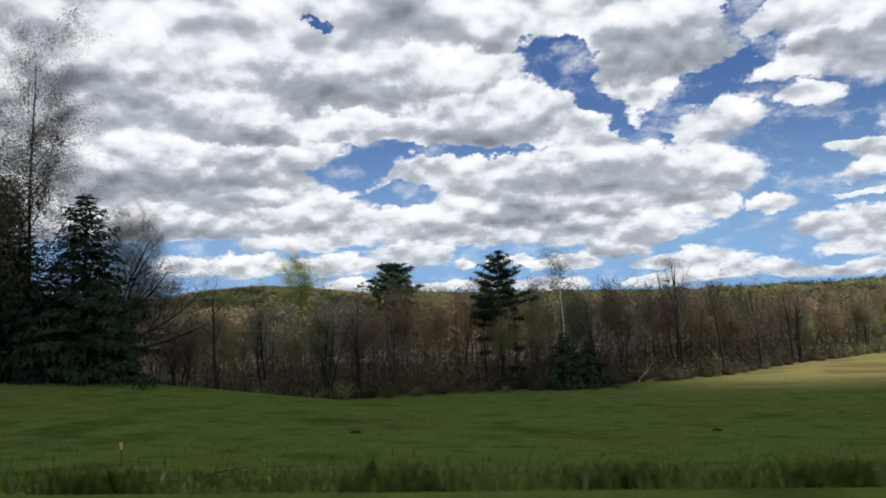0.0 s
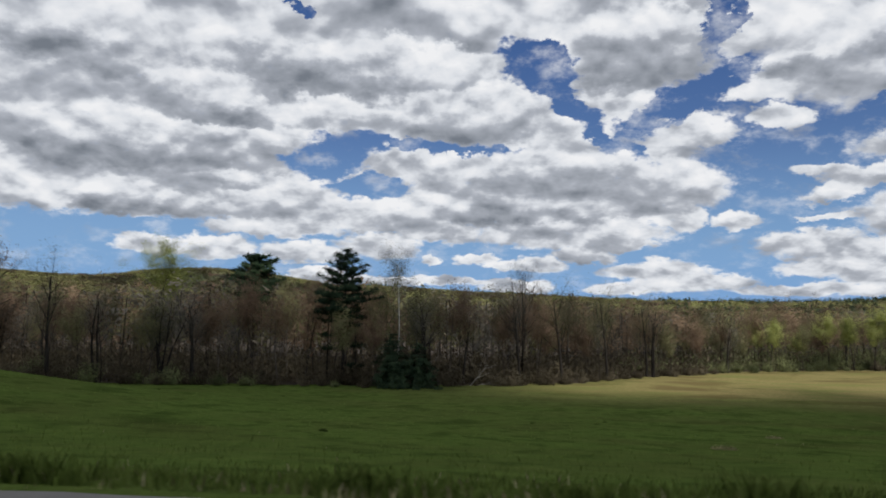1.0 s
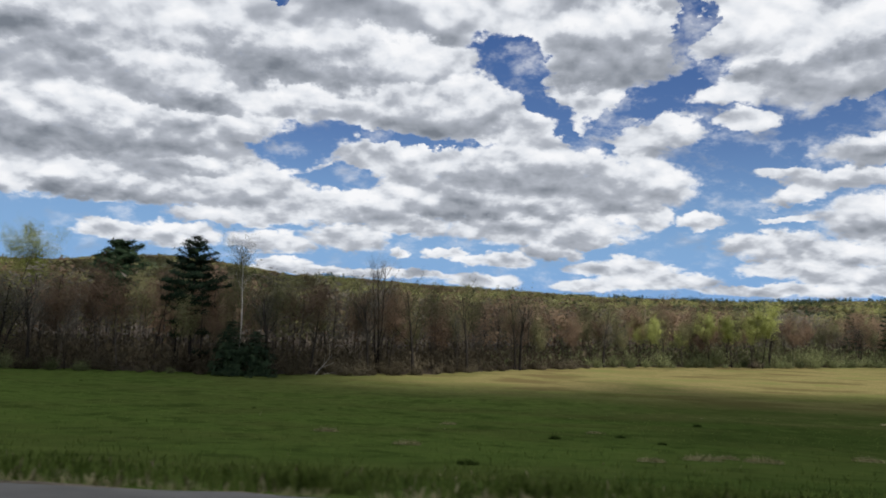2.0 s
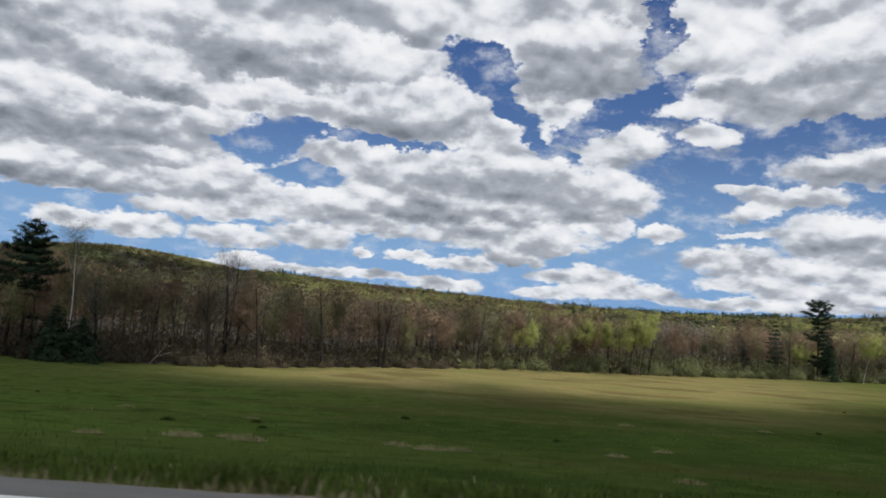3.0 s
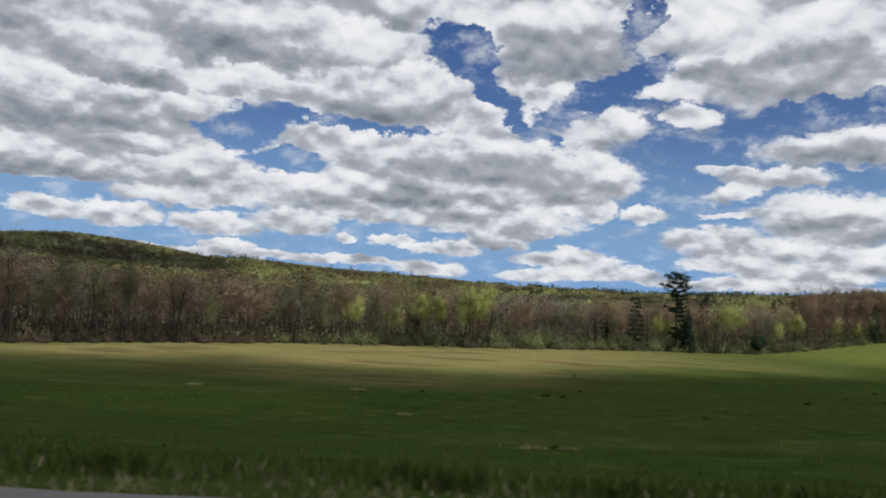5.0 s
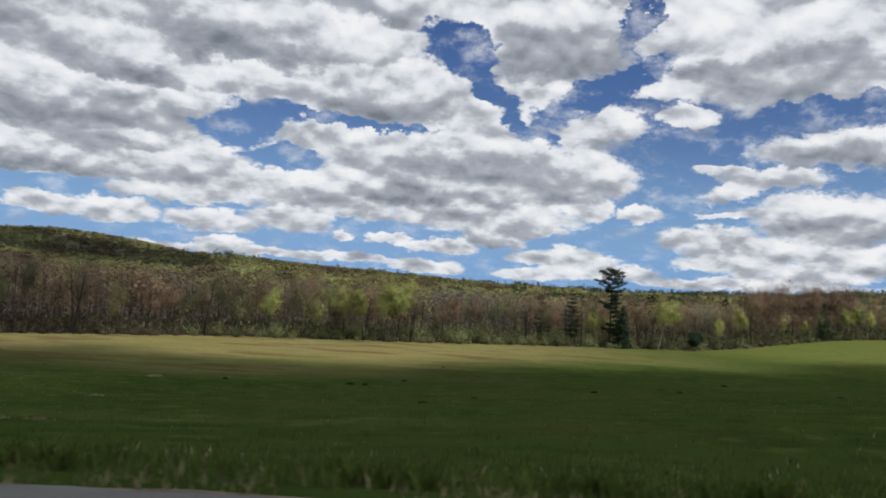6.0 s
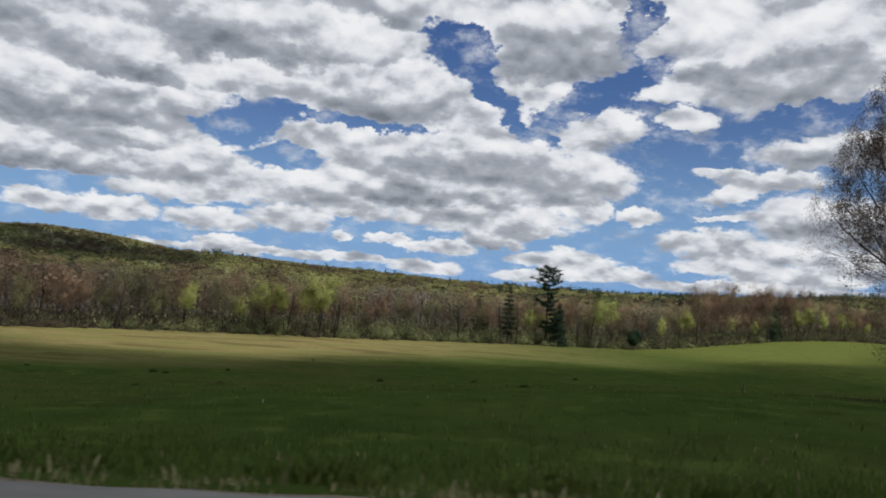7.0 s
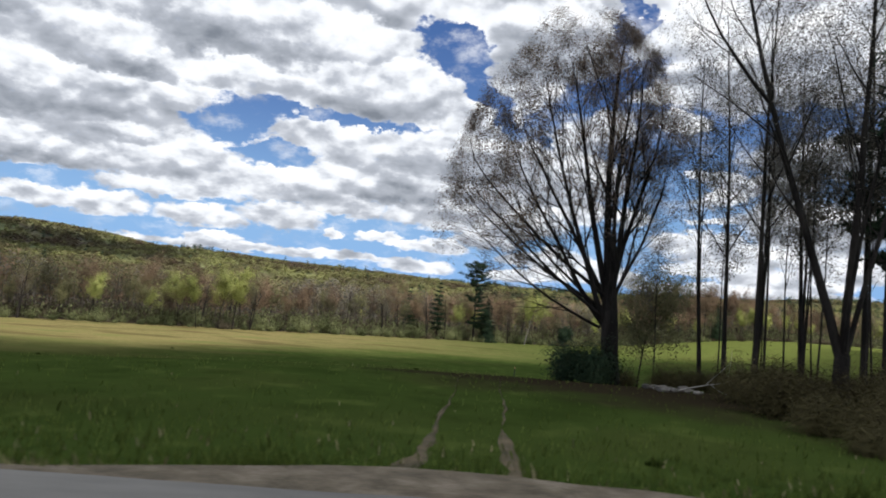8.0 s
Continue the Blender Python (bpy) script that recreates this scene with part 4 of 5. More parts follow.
def plant_woods():
    rnd = random.Random(77)
    for row, (back, gap) in enumerate(((1.0, 6.0), (6.5, 6.0), (13.0, 7.0))):
        x = -95 + row * 1.7
        while x < 395:
            px = x + rnd.uniform(-1.4, 1.4)
            py = edge_y(px) + back + rnd.uniform(-1.6, 2.2)
            far = smooth(30, 110, px)
            pick = rnd.random()
            patch = noise.noise((px * 0.045, 3.0 + row * 0.6, 5.0))
            if patch > 0.12 and pick < 0.6:
                proto = rnd.choice(reds)
            elif patch < -0.25 and pick < 0.2 and px > 70:
                proto = rnd.choice(yellows)
            elif pick < 0.40 - 0.06 * far:
                proto = rnd.choice(browns)
            elif pick < 0.66 - 0.02 * far:
                proto = rnd.choice(olives)
            elif pick < 0.93 - 0.13 * far:
                proto = rnd.choice(greys)
            else:
                proto = rnd.choice(yellows) if px > 70 and rnd.random() < 0.5 else rnd.choice(olives)
            if row == 0 and rnd.random() < 0.16:
                proto = rnd.choice(big_bares)
            hump = bell(px, 0, 262, 0, 42, 1)
            if hump > 0.4 and rnd.random() < 0.6:
                proto = rnd.choice(reds + browns)
            size = (1 + 0.55 * hump * (row > 0) + 0.12 * hump) * rnd.uniform(0.82, 1.1) * (0.80 if row == 0 else 0.98) * (1.0 + 0.10 * smooth(40, -10, px))
            plant(proto, px, py, size, rnd.uniform(0, 360), tall=rnd.uniform(0.92, 1.08))
            x += gap * rnd.uniform(0.7, 1.3) * (1.0 + 0.5 * smooth(220, 330, x))


plant_woods()


def deep_woods():
    """The mass of trees further in: trunks with sparse crowns, too many to count."""
    rnd, gen = random.Random(5), np.random.default_rng(5)
    verts, faces, mats, n = [], [], [], 0
    for x in np.arange(-190, 470, 3.6):
        for row in range(15):
            back = 16 + row * 7.0 + rnd.uniform(-3, 3)
            px, py = x + rnd.uniform(-2.5, 2.5), edge_y(x) + back
            z = ground_z(px, py)
            h = rnd.uniform(11.5, 15.5) * (1.0 + 0.12 * smooth(40, -10, px))
            r = rnd.uniform(0.05, 0.11)
            lx, ly = rnd.gauss(0, 0.4), rnd.gauss(0, 0.4)
            ring = [(px + r * math.cos(a) + lx * k, py + r * math.sin(a) + ly * k, z + h * 0.85 * k) for k in (0, 1) for a in (0.5, 2.6, 4.7)]
            verts.append(np.array(ring))
            faces += [(n, n + 1, n + 4, n + 3), (n + 1, n + 2, n + 5, n + 4), (n + 2, n, n + 3, n + 5)]
            mats += [0, 0, 0]
            n += 6
            m = 130 if row < 4 else 90
            puffs = gen.normal(0, 1, (6, 3)) * (1.5, 1.5, 0.0) + (px + lx, py + ly, z)
            puffs[:, 2] += h * np.array((0.42, 0.55, 0.65, 0.74, 0.84, 0.93))
            c = puffs[gen.integers(0, 6, m)] + gen.normal(0, 1, (m, 3)) * (0.95, 0.95, 0.85)
            u = gen.normal(0, 1, (m, 3)) * 0.42
            w = gen.normal(0, 1, (m, 3)) * 0.15
            tri = np.stack([c - w, c + w, c + u], 1).reshape(-1, 3)
            tri = face_out(tri, np.array((px, py, z + 0.6 * h)), np.array((2.2, 2.2, 4.5)), gen)
            verts.append(tri)
            faces += [tuple(t) for t in (np.arange(3 * m).reshape(-1, 3) + n).tolist()]
            patch = noise.noise((px * 0.035, py * 0.035, 1.0)) + rnd.gauss(0, 0.12)
            kind = 5 if patch > 0.16 else 1 if patch > 0.0 else 2 if patch > -0.2 else 3
            if rnd.random() < 0.04 * smooth(40, 90, px):
                kind = 4
            mats += [kind] * m
            n += 3 * m
    ob = mesh_object("woods", np.concatenate(verts), faces, [BARK_DARK, LEAF_BROWN, LEAF_OLIVE, LEAF_GREY, LEAF_YELLOW, LEAF_RED], mats)
    tagged(ob, "dense spring woods with bare trunks and brown buds", "woods", kind="stuff")


deep_woods()


def underbrush():
    """Thin twiggy growth that fills the woods knee-deep to head-high."""
    gen = np.random.default_rng(17)
    m = 130000
    x = gen.uniform(-110, 430, m)
    y = np.interp(x, EDGE_X, EDGE_Y) + 1.0 + np.abs(gen.normal(0, 30, m))
    z = np.array([ground_z(a, b) for a, b in zip(x, y)])
    c = np.stack([x, y, z + gen.gamma(1.6, 1.0, m)], 1)
    u = gen.normal(0, 1, (m, 3)) * 0.42
    u[:, 2] = np.abs(u[:, 2]) + 0.25
    w = gen.normal(0, 1, (m, 3)) * 0.11
    w[:, 2] *= 0.3
    tri = np.stack([c - w, c + w, c + u], 1).reshape(-1, 3)
    leafy = (gen.random(m) < 0.55 * np.clip((x - 35) / 50, 0, 1)).astype(int)
    ob = mesh_object("underbrush", tri, np.arange(3 * m).reshape(-1, 3).tolist(), [BRUSH_TWIG, LEAF_SHRUB], leafy)
    tagged(ob, "thin twiggy undergrowth filling the edge of the woods", "undergrowth", kind="stuff")


underbrush()


def hill_woods():
    """Canopy of the far ridge."""
    rnd, gen = random.Random(9), np.random.default_rng(9)
    verts, faces, mats, n = [], [], [], 0
    for _ in range(15000):
        y = rnd.uniform(620, 1440) if rnd.random() < 0.8 else rnd.uniform(1360, 1460)
        x = rnd.uniform(-0.78, 0.72) * (y + 60) + 60
        z = ground_z(x, y)
        crest = smooth(1300, 1400, y)
        firs = 0.015 + 0.04 * smooth(-100, 60, x) + 0.26 * smooth(100, 420, x) + crest * (0.30 * bell(x, 0, 170, 0, 150, 1) + 0.12 * smooth(350, 500, x))
        cleft = bell(x, y, -236, 1345, 26, 40)
        dark = rnd.random() < firs * max(0.0, 0.3 + 4.0 * noise.noise((x * 0.022, y * 0.006, 7))) or rnd.random() < 0.9 * cleft
        r, h = (rnd.uniform(1.9, 3.2), rnd.uniform(9, 16)) if dark else (rnd.uniform(3.8, 6.4), rnd.uniform(5.5, 9.0))
        m = 34
        g = gen.normal(0, 1, (m, 3))
        g /= np.linalg.norm(g, axis=1, keepdims=True)
        c = g * (r, r, h * 0.42) * gen.uniform(0.78, 1, (m, 1)) + (x, y, z + h * 0.52)
        if dark:
            k = 1.25 - (c[:, 2:3] - z) / h
            c[:, :2] = (c[:, :2] - (x, y)) * k + (x, y)
        u, w = gen.normal(0, 1, (m, 3)) * 1.1, gen.normal(0, 1, (m, 3)) * 1.1
        tri = np.stack([c - w, c + w, c + u * 1.4], 1).reshape(-1, 3)
        verts.append(face_out(tri, np.array((x, y, z + 0.35 * h)), np.array((r, r, 0.5 * h)), gen, 0.15, 1.6))
        faces += (np.arange(3 * m).reshape(-1, 3) + n).tolist()
        mats += [1 if dark else 0] * m
        n += 3 * m
    ob = mesh_object("hill_woods", np.concatenate(verts), faces, [HILL_LEAF, HILL_DARK], mats)
    tagged(ob, "spring woods on a far ridge, olive with dark conifers", "woods", kind="stuff")


hill_woods()

# ---- single trees that stand out at the edge of the woods ----
plant(white_pine(101, 20.4, "tall dark white pine with layered branches and bare lower trunk", NEEDLE, bare=0.5, width=0.29, whorls=11, full=1.9), -7.1, 110.6)
plant(white_pine(102, 21.2, "broad green pine with a rounded dense top above brown trees", NEEDLE_LIGHT, bare=0.44, width=0.225, whorls=18, full=2.8, top_round=True), -27.0, 126.0)
plant(white_pine(103, 13.5, "slim dark pine with sparse level branches beside a taller one", NEEDLE, bare=0.4, width=0.16, whorls=5, full=0.5), -9.8, 111.5)
plant(white_pine(116, 12.0, "slim dark pine with sparse level branches beside a taller one", NEEDLE, bare=0.25, width=0.22, whorls=4, full=0.6), -5.0, 109.5)
birch = forest_tree(104, "birch_tree", LEAF_OLIVE, BARK_BIRCH, "white-barked birch with a small airy crown of new leaves", 18.6, 36, low=0.66, spread=0.75, size=0.15, narrow=0.4, group="", stout=0.55)
plant(birch, 1.7, 106.0)
plant(spruce(105, 8.0, 7.6, "dark low evergreen, dense to the ground, beside the woods", NEEDLE, name="hemlock_tree", category="evergreen tree", thick=1.6), 1.8, 103.0)
plant(spruce(106, 6.6, 7.0, "dark low evergreen, dense to the ground, beside the woods", NEEDLE, name="hemlock_tree", category="evergreen tree", thick=1.6), 5.2, 103.8)
plant(forest_tree(107, "maple_tree", LEAF_GREY, BARK_DARK, "bare broad-crowned tree rising above the woods", 18.2, 44, low=0.36, spread=0.95, size=0.14, stems=3, stout=1.2, group="", fan=0.13), 19.5, 123.0)
plant(forest_tree(108, "maple_tree", LEAF_YELLOW, BARK, "tall tree with a thin crown of pale new leaves", 20.5, 110, low=0.52, spread=1.0, size=0.2, narrow=0.5, group=""), -44.5, 123.5)
plant(forest_tree(109, "maple_tree", LEAF_GREY, BARK_DARK, "bare several-stemmed tree fanning out from one base", 13.0, 10, low=0.4, spread=0.7, stems=5, group="", fan=0.2, stout=1.5), -31.5, 101.0)
plant(white_pine(110, 22.8, "tall dark white pine with a bushy top and one-sided foliage", NEEDLE, bare=0.2, width=0.265, whorls=16, full=1.5, skirt=0.60), 166.5, 219.5)
plant(spruce(117, 13.5, 7.2, "dark pyramid-shaped pine leaning on a taller one", NEEDLE, name="pine_tree", category="pine tree", thick=1.3), 170.6, 221.0)
plant(white_pine(111, 17.0, "dark ragged pine with drooping level branches", NEEDLE, bare=0.2, width=0.2, whorls=11, full=2.0, droop=0.1), 155.8, 224.0)
plant(white_pine(112, 15.0, "dark ragged pine with drooping level branches", NEEDLE, bare=0.25, width=0.2, whorls=10, full=2.0, droop=0.1), 147.5, 228.0)
plant(forest_tree(113, "birch_tree", LEAF_YELLOW, BARK_PALE, "pale-trunked tree with a yellow-green spreading crown", 13.5, 20, low=0.48, spread=1.55, size=0.4, narrow=0.5, group="", angle=(40, 75)), 182.6, 224.0)
plant(forest_tree(114, "juniper_tree", NEEDLE, BARK_DARK, "small round dark evergreen standing alone in the meadow", 5.0, 90, low=0.32, spread=1.5, size=0.26, narrow=0.5, fuzz=0.4, group="", angle=(35, 80), stout=1.4), 196.0, 229.5)
plant(spruce(115, 15.0, 7.0, "dark pointed spruce at the edge of the woods", NEEDLE), 268.5, 288.0)
for sx, sy, sh in ((192, 262, 20), (205, 300, 19), (262, 312, 20), (285, 318, 19), (320, 330, 18), (236, 305, 18), (175, 300, 17)):
    plant(white_pine(120 + sx, sh, "dark pine top above the brown woods", NEEDLE, bare=0.55, width=0.16, whorls=9), sx, sy)
for i, (sx, sy, sc) in enumerate(((91.5, 181.5, 1.25), (96.5, 180.0, 1.1), (101.5, 181.0, 1.38), (104.5, 182.5, 1.36), (85.0, 181, 0.8), (74.0, 175.0, 0.95), (279, 291, 1.15), (285, 294, 1.2), (292, 296, 1.1), (300, 298, 1.0), (258, 281, 0.8))):
    plant(yellows[i % 2], sx, sy, sc, 70 * i)
plant(greys[0], 63.6, 162.0, 0.95, 40)
plant(greys[1], 40.5, 160.0, 1.25, 10)
plant(greys[0], 33.0, 128.0, 1.0, 200)

for i, (sx, sy, sc) in enumerate(((19.3, 115.6, 0.95), (26.1, 119.6, 0.9), (44.6, 143.0, 0.92), (63.5, 162.6, 0.85), (5.8, 106.5, 0.85), (34.5, 131.0, 0.9))):
    plant(big_bares[i % 2], sx, sy, sc, 95 * i)

# ---- shrubs in front of the woods ----
green_shrubs = [shrub(201, 3.2, 4.0, LEAF_SHRUB, "pale green leafing shrub at the meadow edge"), shrub(202, 2.4, 3.6, LEAF_SHRUB, "pale green leafing shrub at the meadow edge", each=9), shrub(203, 4.2, 4.2, LEAF_SHRUB, "pale green leafing shrub at the meadow edge")]
brown_shrubs = [shrub(204, 3.0, 4.2, BRUSH_TWIG, "tangled brown leafless brush at the meadow edge", each=9, narrow=0.2, size=0.45), shrub(205, 2.2, 3.8, BRUSH_TWIG, "tangled brown leafless brush at the meadow edge", each=9, narrow=0.2, size=0.45)]


def plant_shrubs():
    rnd = random.Random(41)
    x = -75.0
    while x < 385:
        green = smooth(40, 75, x) * (1 - 0.55 * smooth(200, 250, x))
        proto = rnd.choice(green_shrubs) if rnd.random() < 0.12 + 0.8 * green else rnd.choice(brown_shrubs)
        y = edge_y(x) - rnd.uniform(0.2, 2.4)
        big = 1.0 + 0.5 * bell(x, 0, 128, 0, 36, 1)
        plant(proto, x, y, rnd.uniform(0.4, 1.05) * big, rnd.uniform(0, 360))
        if rnd.random() < 0.3 + 0.35 * green:
            plant(rnd.choice(green_shrubs if rnd.random() < green else brown_shrubs), x + rnd.uniform(-2, 2), y + rnd.uniform(3, 6), rnd.uniform(0.8, 1.3) * big, rnd.uniform(0, 360))
        x += rnd.uniform(1.9, 4.6)


plant_shrubs()
for i, (sx, sy, sc) in enumerate(((-33.5, 98.5, 0.9), (-31.0, 99.5, 1.0), (-28.4, 99.0, 0.8), (-25.6, 100.0, 0.75))):
    plant(green_shrubs[i % 3], sx, sy, sc, 80 * i)


# ---- the dark group of trees where the shot begins ----
def level_oak():
    """An old open-grown tree whose long limbs reach out nearly level and turn up at their ends."""
    w = Wood(307)
    cfg = (
        dict(bend=0.09, rise=0.05, steps=8, taper=0.2, sides=6),
        dict(count=(7, 9), **{"from": 0.2, "to": 0.98}, angle=(25, 60), length=(0.3, 0.5), thin=0.35, radius=0.5, bend=0.11, rise=0.07, steps=5, taper=0.3, sides=4),
        dict(count=(5, 7), **{"from": 0.2, "to": 1.0}, angle=(25, 60), length=(0.35, 0.6), radius=0.55, bend=0.13, rise=0.05, steps=3, taper=0.4, sides=3),
        dict(count=(3, 5), **{"from": 0.25, "to": 1.0}, angle=(25, 65), length=(0.4, 0.7), radius=0.6, bend=0.14, rise=0.03, steps=2, taper=0.5, sides=3, skip=0),
    )
    bole, _ = w.path((0, 0, -0.4), (0.02, 0, 1), 10.0, 0.03, 0.0, 5)
    w.limb(bole, (0.42, 0.34, 0.31, 0.28, 0.25, 0.22), 9)
    for i, (turn, pitch, ln) in enumerate(((5, 0.05, 11.0), (-25, 0.3, 9.5), (30, 0.4, 10.0), (150, 0.35, 7.0), (200, 0.6, 6.5), (-70, 0.5, 7.0), (90, 0.6, 7.0), (0, 0.75, 8.0), (-10, 1.4, 8.5), (120, 1.5, 8.0), (240, 1.6, 7.5), (20, 2.6, 9.0))):
        at = bole[3] + (bole[5] - bole[3]) * min(1.0, i / 9)
        w.grow(at, (math.cos(radians(turn)), math.sin(radians(turn)), pitch), ln, 0.17, 0, cfg)
    w.leaves([p for p, _ in w.tips], 3, 0.16, 0.12, 0.5)
    return w.finish("oak_tree", BARK_DARK, LEAF_GREY, "bare crooked tree with long level branches", "tree")


for seed, sx, sy, sh, sw in ((301, -35.4, 53.0, 15.2, 13.6), (302, -43.5, 56.0, 14.0, 13.0), (303, -47.0, 50.0, 12.5, 12.0), (309, -39.5, 49.0, 10.5, 11.0)):
    plant(spruce(seed, sh, sw, "dark dense spruce with branches to the ground", NEEDLE, thick=1.3, group="spruces by the meadow"), sx, sy)
plant(forest_tree(304, "oak_tree", LEAF_OLIVE, BARK_DARK, "olive-brown budding tree in front of dark spruces", 14.6, 170, low=0.12, spread=1.1, size=0.24, narrow=0.5, fuzz=0.8, group=""), -40.6, 47.5)
plant(pole_tree(305, 25.5, "very tall poplar with grey budding twigs", 0.0085, 0.25, 0.55, "poplar_tree", LEAF_GREY, BARK_DARK, "", 44, 0.085, 0.30, (28, 60)), -39.8, 52.0)
plant(pole_tree(310, 23.5, "very tall poplar with grey budding twigs", 0.0085, 0.25, 0.5, "poplar_tree", LEAF_GREY, BARK_DARK, "", 40, 0.085, 0.32, (28, 60)), -43.5, 53.0)
plant(pole_tree(306, 19.5, "tall pale tree with silvery buds behind the spruces", 0.009, 0.25, 0.66, "poplar_tree", LEAF_PALE, BARK, "", 60, 0.11, 0.40, (25, 60)), -47.0, 78.0)
plant(level_oak(), -46.3, 75.5)
plant(forest_tree(308, "apple_tree", LEAF_BROWN, BARK_DARK, "small bare tree with a thin dark trunk", 9.6, 30, low=0.4, spread=0.9, stems=4, size=0.3, stout=1.9, group="", fan=0.26), -44.3, 83.0)
for i, (sx, sy) in enumerate(((-52, 62), (-56, 70), (-60, 58), (-50, 88), (-58, 84))):
    plant((greys + browns)[i], sx, sy, 1.2, 50 * i)
plant(brown_shrubs[0], -40.0, 46.5, 1.0, 30)
plant(brown_shrubs[1], -47.5, 47.0, 1.2, 80)


# ---- the trees where the shot ends ----
def crown_shape(p):
    """Draws outer twigs in to the egg-shaped crown of the maple, fuller on the meadow side."""
    p = np.array(p, float)
    z = p[:, 2]
    p[:, 2] = np.where(z > 14.0, 14.0 + 4.0 * np.tanh((z - 14.0) / 4.0), z)
    z = p[:, 2]
    reach = np.interp(z, (3.0, 5.0, 7.0, 10.0, 13.0, 16.0, 18.0), (8.0, 8.2, 7.8, 6.5, 5.2, 3.7, 1.5))
    mid = -2.3 * np.clip((z - 3.0) / 4.0, 0.0, 1.0)
    dx, dy = p[:, 0] - mid, p[:, 1]
    far = np.hypot(dx, dy) / reach
    draw = np.where(far > 0.55, (0.55 + 0.45 * np.tanh((far - 0.55) / 0.45)) / np.maximum(far, 1e-6), 1.0)
    p[:, 0], p[:, 1] = mid + dx * draw, dy * draw
    return p


def big_maple():
    """A broad roadside maple: a stout bole that parts into many rising limbs, leaves just out."""
    w = Wood(411)
    bole, _ = w.path((0, 0, -0.4), (-0.03, 0, 1), 5.0, 0.02, 0.0, 5)
    w.limb(bole, (0.60, 0.46, 0.42, 0.40, 0.38, 0.32), 12)
    cfg = (
        dict(bend=0.05, rise=0.05, steps=9, taper=0.12, sides=6),
        dict(count=(10, 13), **{"from": 0.14, "to": 0.98}, angle=(18, 44), length=(0.26, 0.46), thin=0.1, radius=0.42, bend=0.08, rise=0.05, steps=5, taper=0.22, sides=4),
        dict(count=(7, 9), **{"from": 0.15, "to": 1.0}, angle=(20, 52), length=(0.30, 0.52), radius=0.48, bend=0.11, rise=0.04, steps=3, taper=0.4, sides=3),
        dict(count=(4, 5), **{"from": 0.25, "to": 1.0}, angle=(20, 60), length=(0.4, 0.7), radius=0.6, bend=0.12, rise=0.02, steps=2, taper=0.5, sides=3, skip=0),
    )
    top = bole[-1]
    limbs = ((-0.05, 0.05, 13.6, 0.23), (-0.26, 0.1, 13.2, 0.18), (0.12, -0.1, 12.8, 0.18), (-0.5, -0.12, 12.4, 0.15), (0.26, 0.15, 11.4, 0.14), (-0.35, 0.4, 12.0, 0.14), (-0.1, -0.4, 12.0, 0.14), (-0.85, 0.1, 11.0, 0.13),
             (-1.3, -0.2, 10.6, 0.11), (-2.2, 0.25, 10.4, 0.10), (-1.8, -0.6, 9.8, 0.09), (-2.6, -0.15, 9.0, 0.08), (0.6, -0.3, 8.0, 0.085), (0.5, 0.5, 8.0, 0.085), (-0.9, 0.8, 9.0, 0.09))
    for i, (dx, dy, ln, rad) in enumerate(limbs):
        w.grow(top + np.array([dx * 0.15, dy * 0.15, -0.4 - 0.5 * (i % 4)]), (dx, dy, 1), ln, rad, 0, cfg)
    w.v = [crown_shape(v) for v in w.v]
    tips = crown_shape([p for p, _ in w.tips])
    keep = w.gen.random(len(tips)) < np.interp(tips[:, 2], (4, 9, 14, 17), (0.25, 0.4, 0.75, 0.9))
    clump = np.array([noise.noise(Vector(p) * 0.9) for p in tips]) > -0.1
    rim = np.hypot(tips[:, 0] + 2.3, tips[:, 1]) > np.interp(tips[:, 2], (4, 9, 13, 16), (3.2, 3.6, 2.2, 0.0)) * w.gen.uniform(0.6, 1.2, len(tips))
    w.leaves(tips[keep & clump & rim], 26, 0.16, 0.066, 0.7)
    return w.finish("maple_tree", BARK_DARK, LEAF_MAPLE, "large maple with many rising limbs and small reddish new leaves", "maple tree")


plant(big_maple(), 157.6, 35.5)
plant(shrub(412, 2.0, 2.5, NEEDLE, "dark green bush at the foot of the maple", each=70, stems=18, size=0.13, name="bush", group="", narrow=0.4), 156.2, 34.6, 1.0, tall=1.1)
plant(forest_tree(413, "cedar_tree", LEAF_OLIVE, BARK_DARK, "low spreading tree with dark olive foliage behind the maple", 7.6, 55, low=0.34, spread=1.45, size=0.17, narrow=0.5, fuzz=0.55, group="", angle=(40, 75)), 163.4, 50.0)


poles = [pole_tree(421, 19.0, "slender dark bare tree with a straight trunk"), pole_tree(422, 21.0, "slender dark bare tree with a straight trunk", 0.0066, 0.32), pole_tree(423, 17.0, "slender dark bare tree with a straight trunk", 0.0052, 0.45, 0.45)]
for i, (px, py, ps) in enumerate(((163.0, 38.0, 0.95), (164.4, 38.3, 1.0), (165.3, 36.5, 0.9), (166.6, 39.5, 1.0), (163.2, 32.5, 1.0), (164.0, 33.2, 0.95), (167.8, 37.0, 1.05), (169.8, 35.0, 1.1), (169.2, 41.5, 0.9), (171.5, 44.0, 1.0), (168.2, 31.0, 1.0), (172.0, 38.5, 1.0), (174.5, 33.0, 1.1), (176.0, 40.0, 1.0), (178.0, 30.0, 1.1))):
    plant(poles[i % 3], px, py, ps, 67 * i)
saplings = [pole_tree(424, 14.0, "thin young bare tree with a straight dark trunk", 0.0040, 0.5, 0.4, group="young trees beyond the maple"), pole_tree(425, 12.0, "thin young bare tree with a straight dark trunk", 0.0042, 0.4, 0.45, group="young trees beyond the maple")]
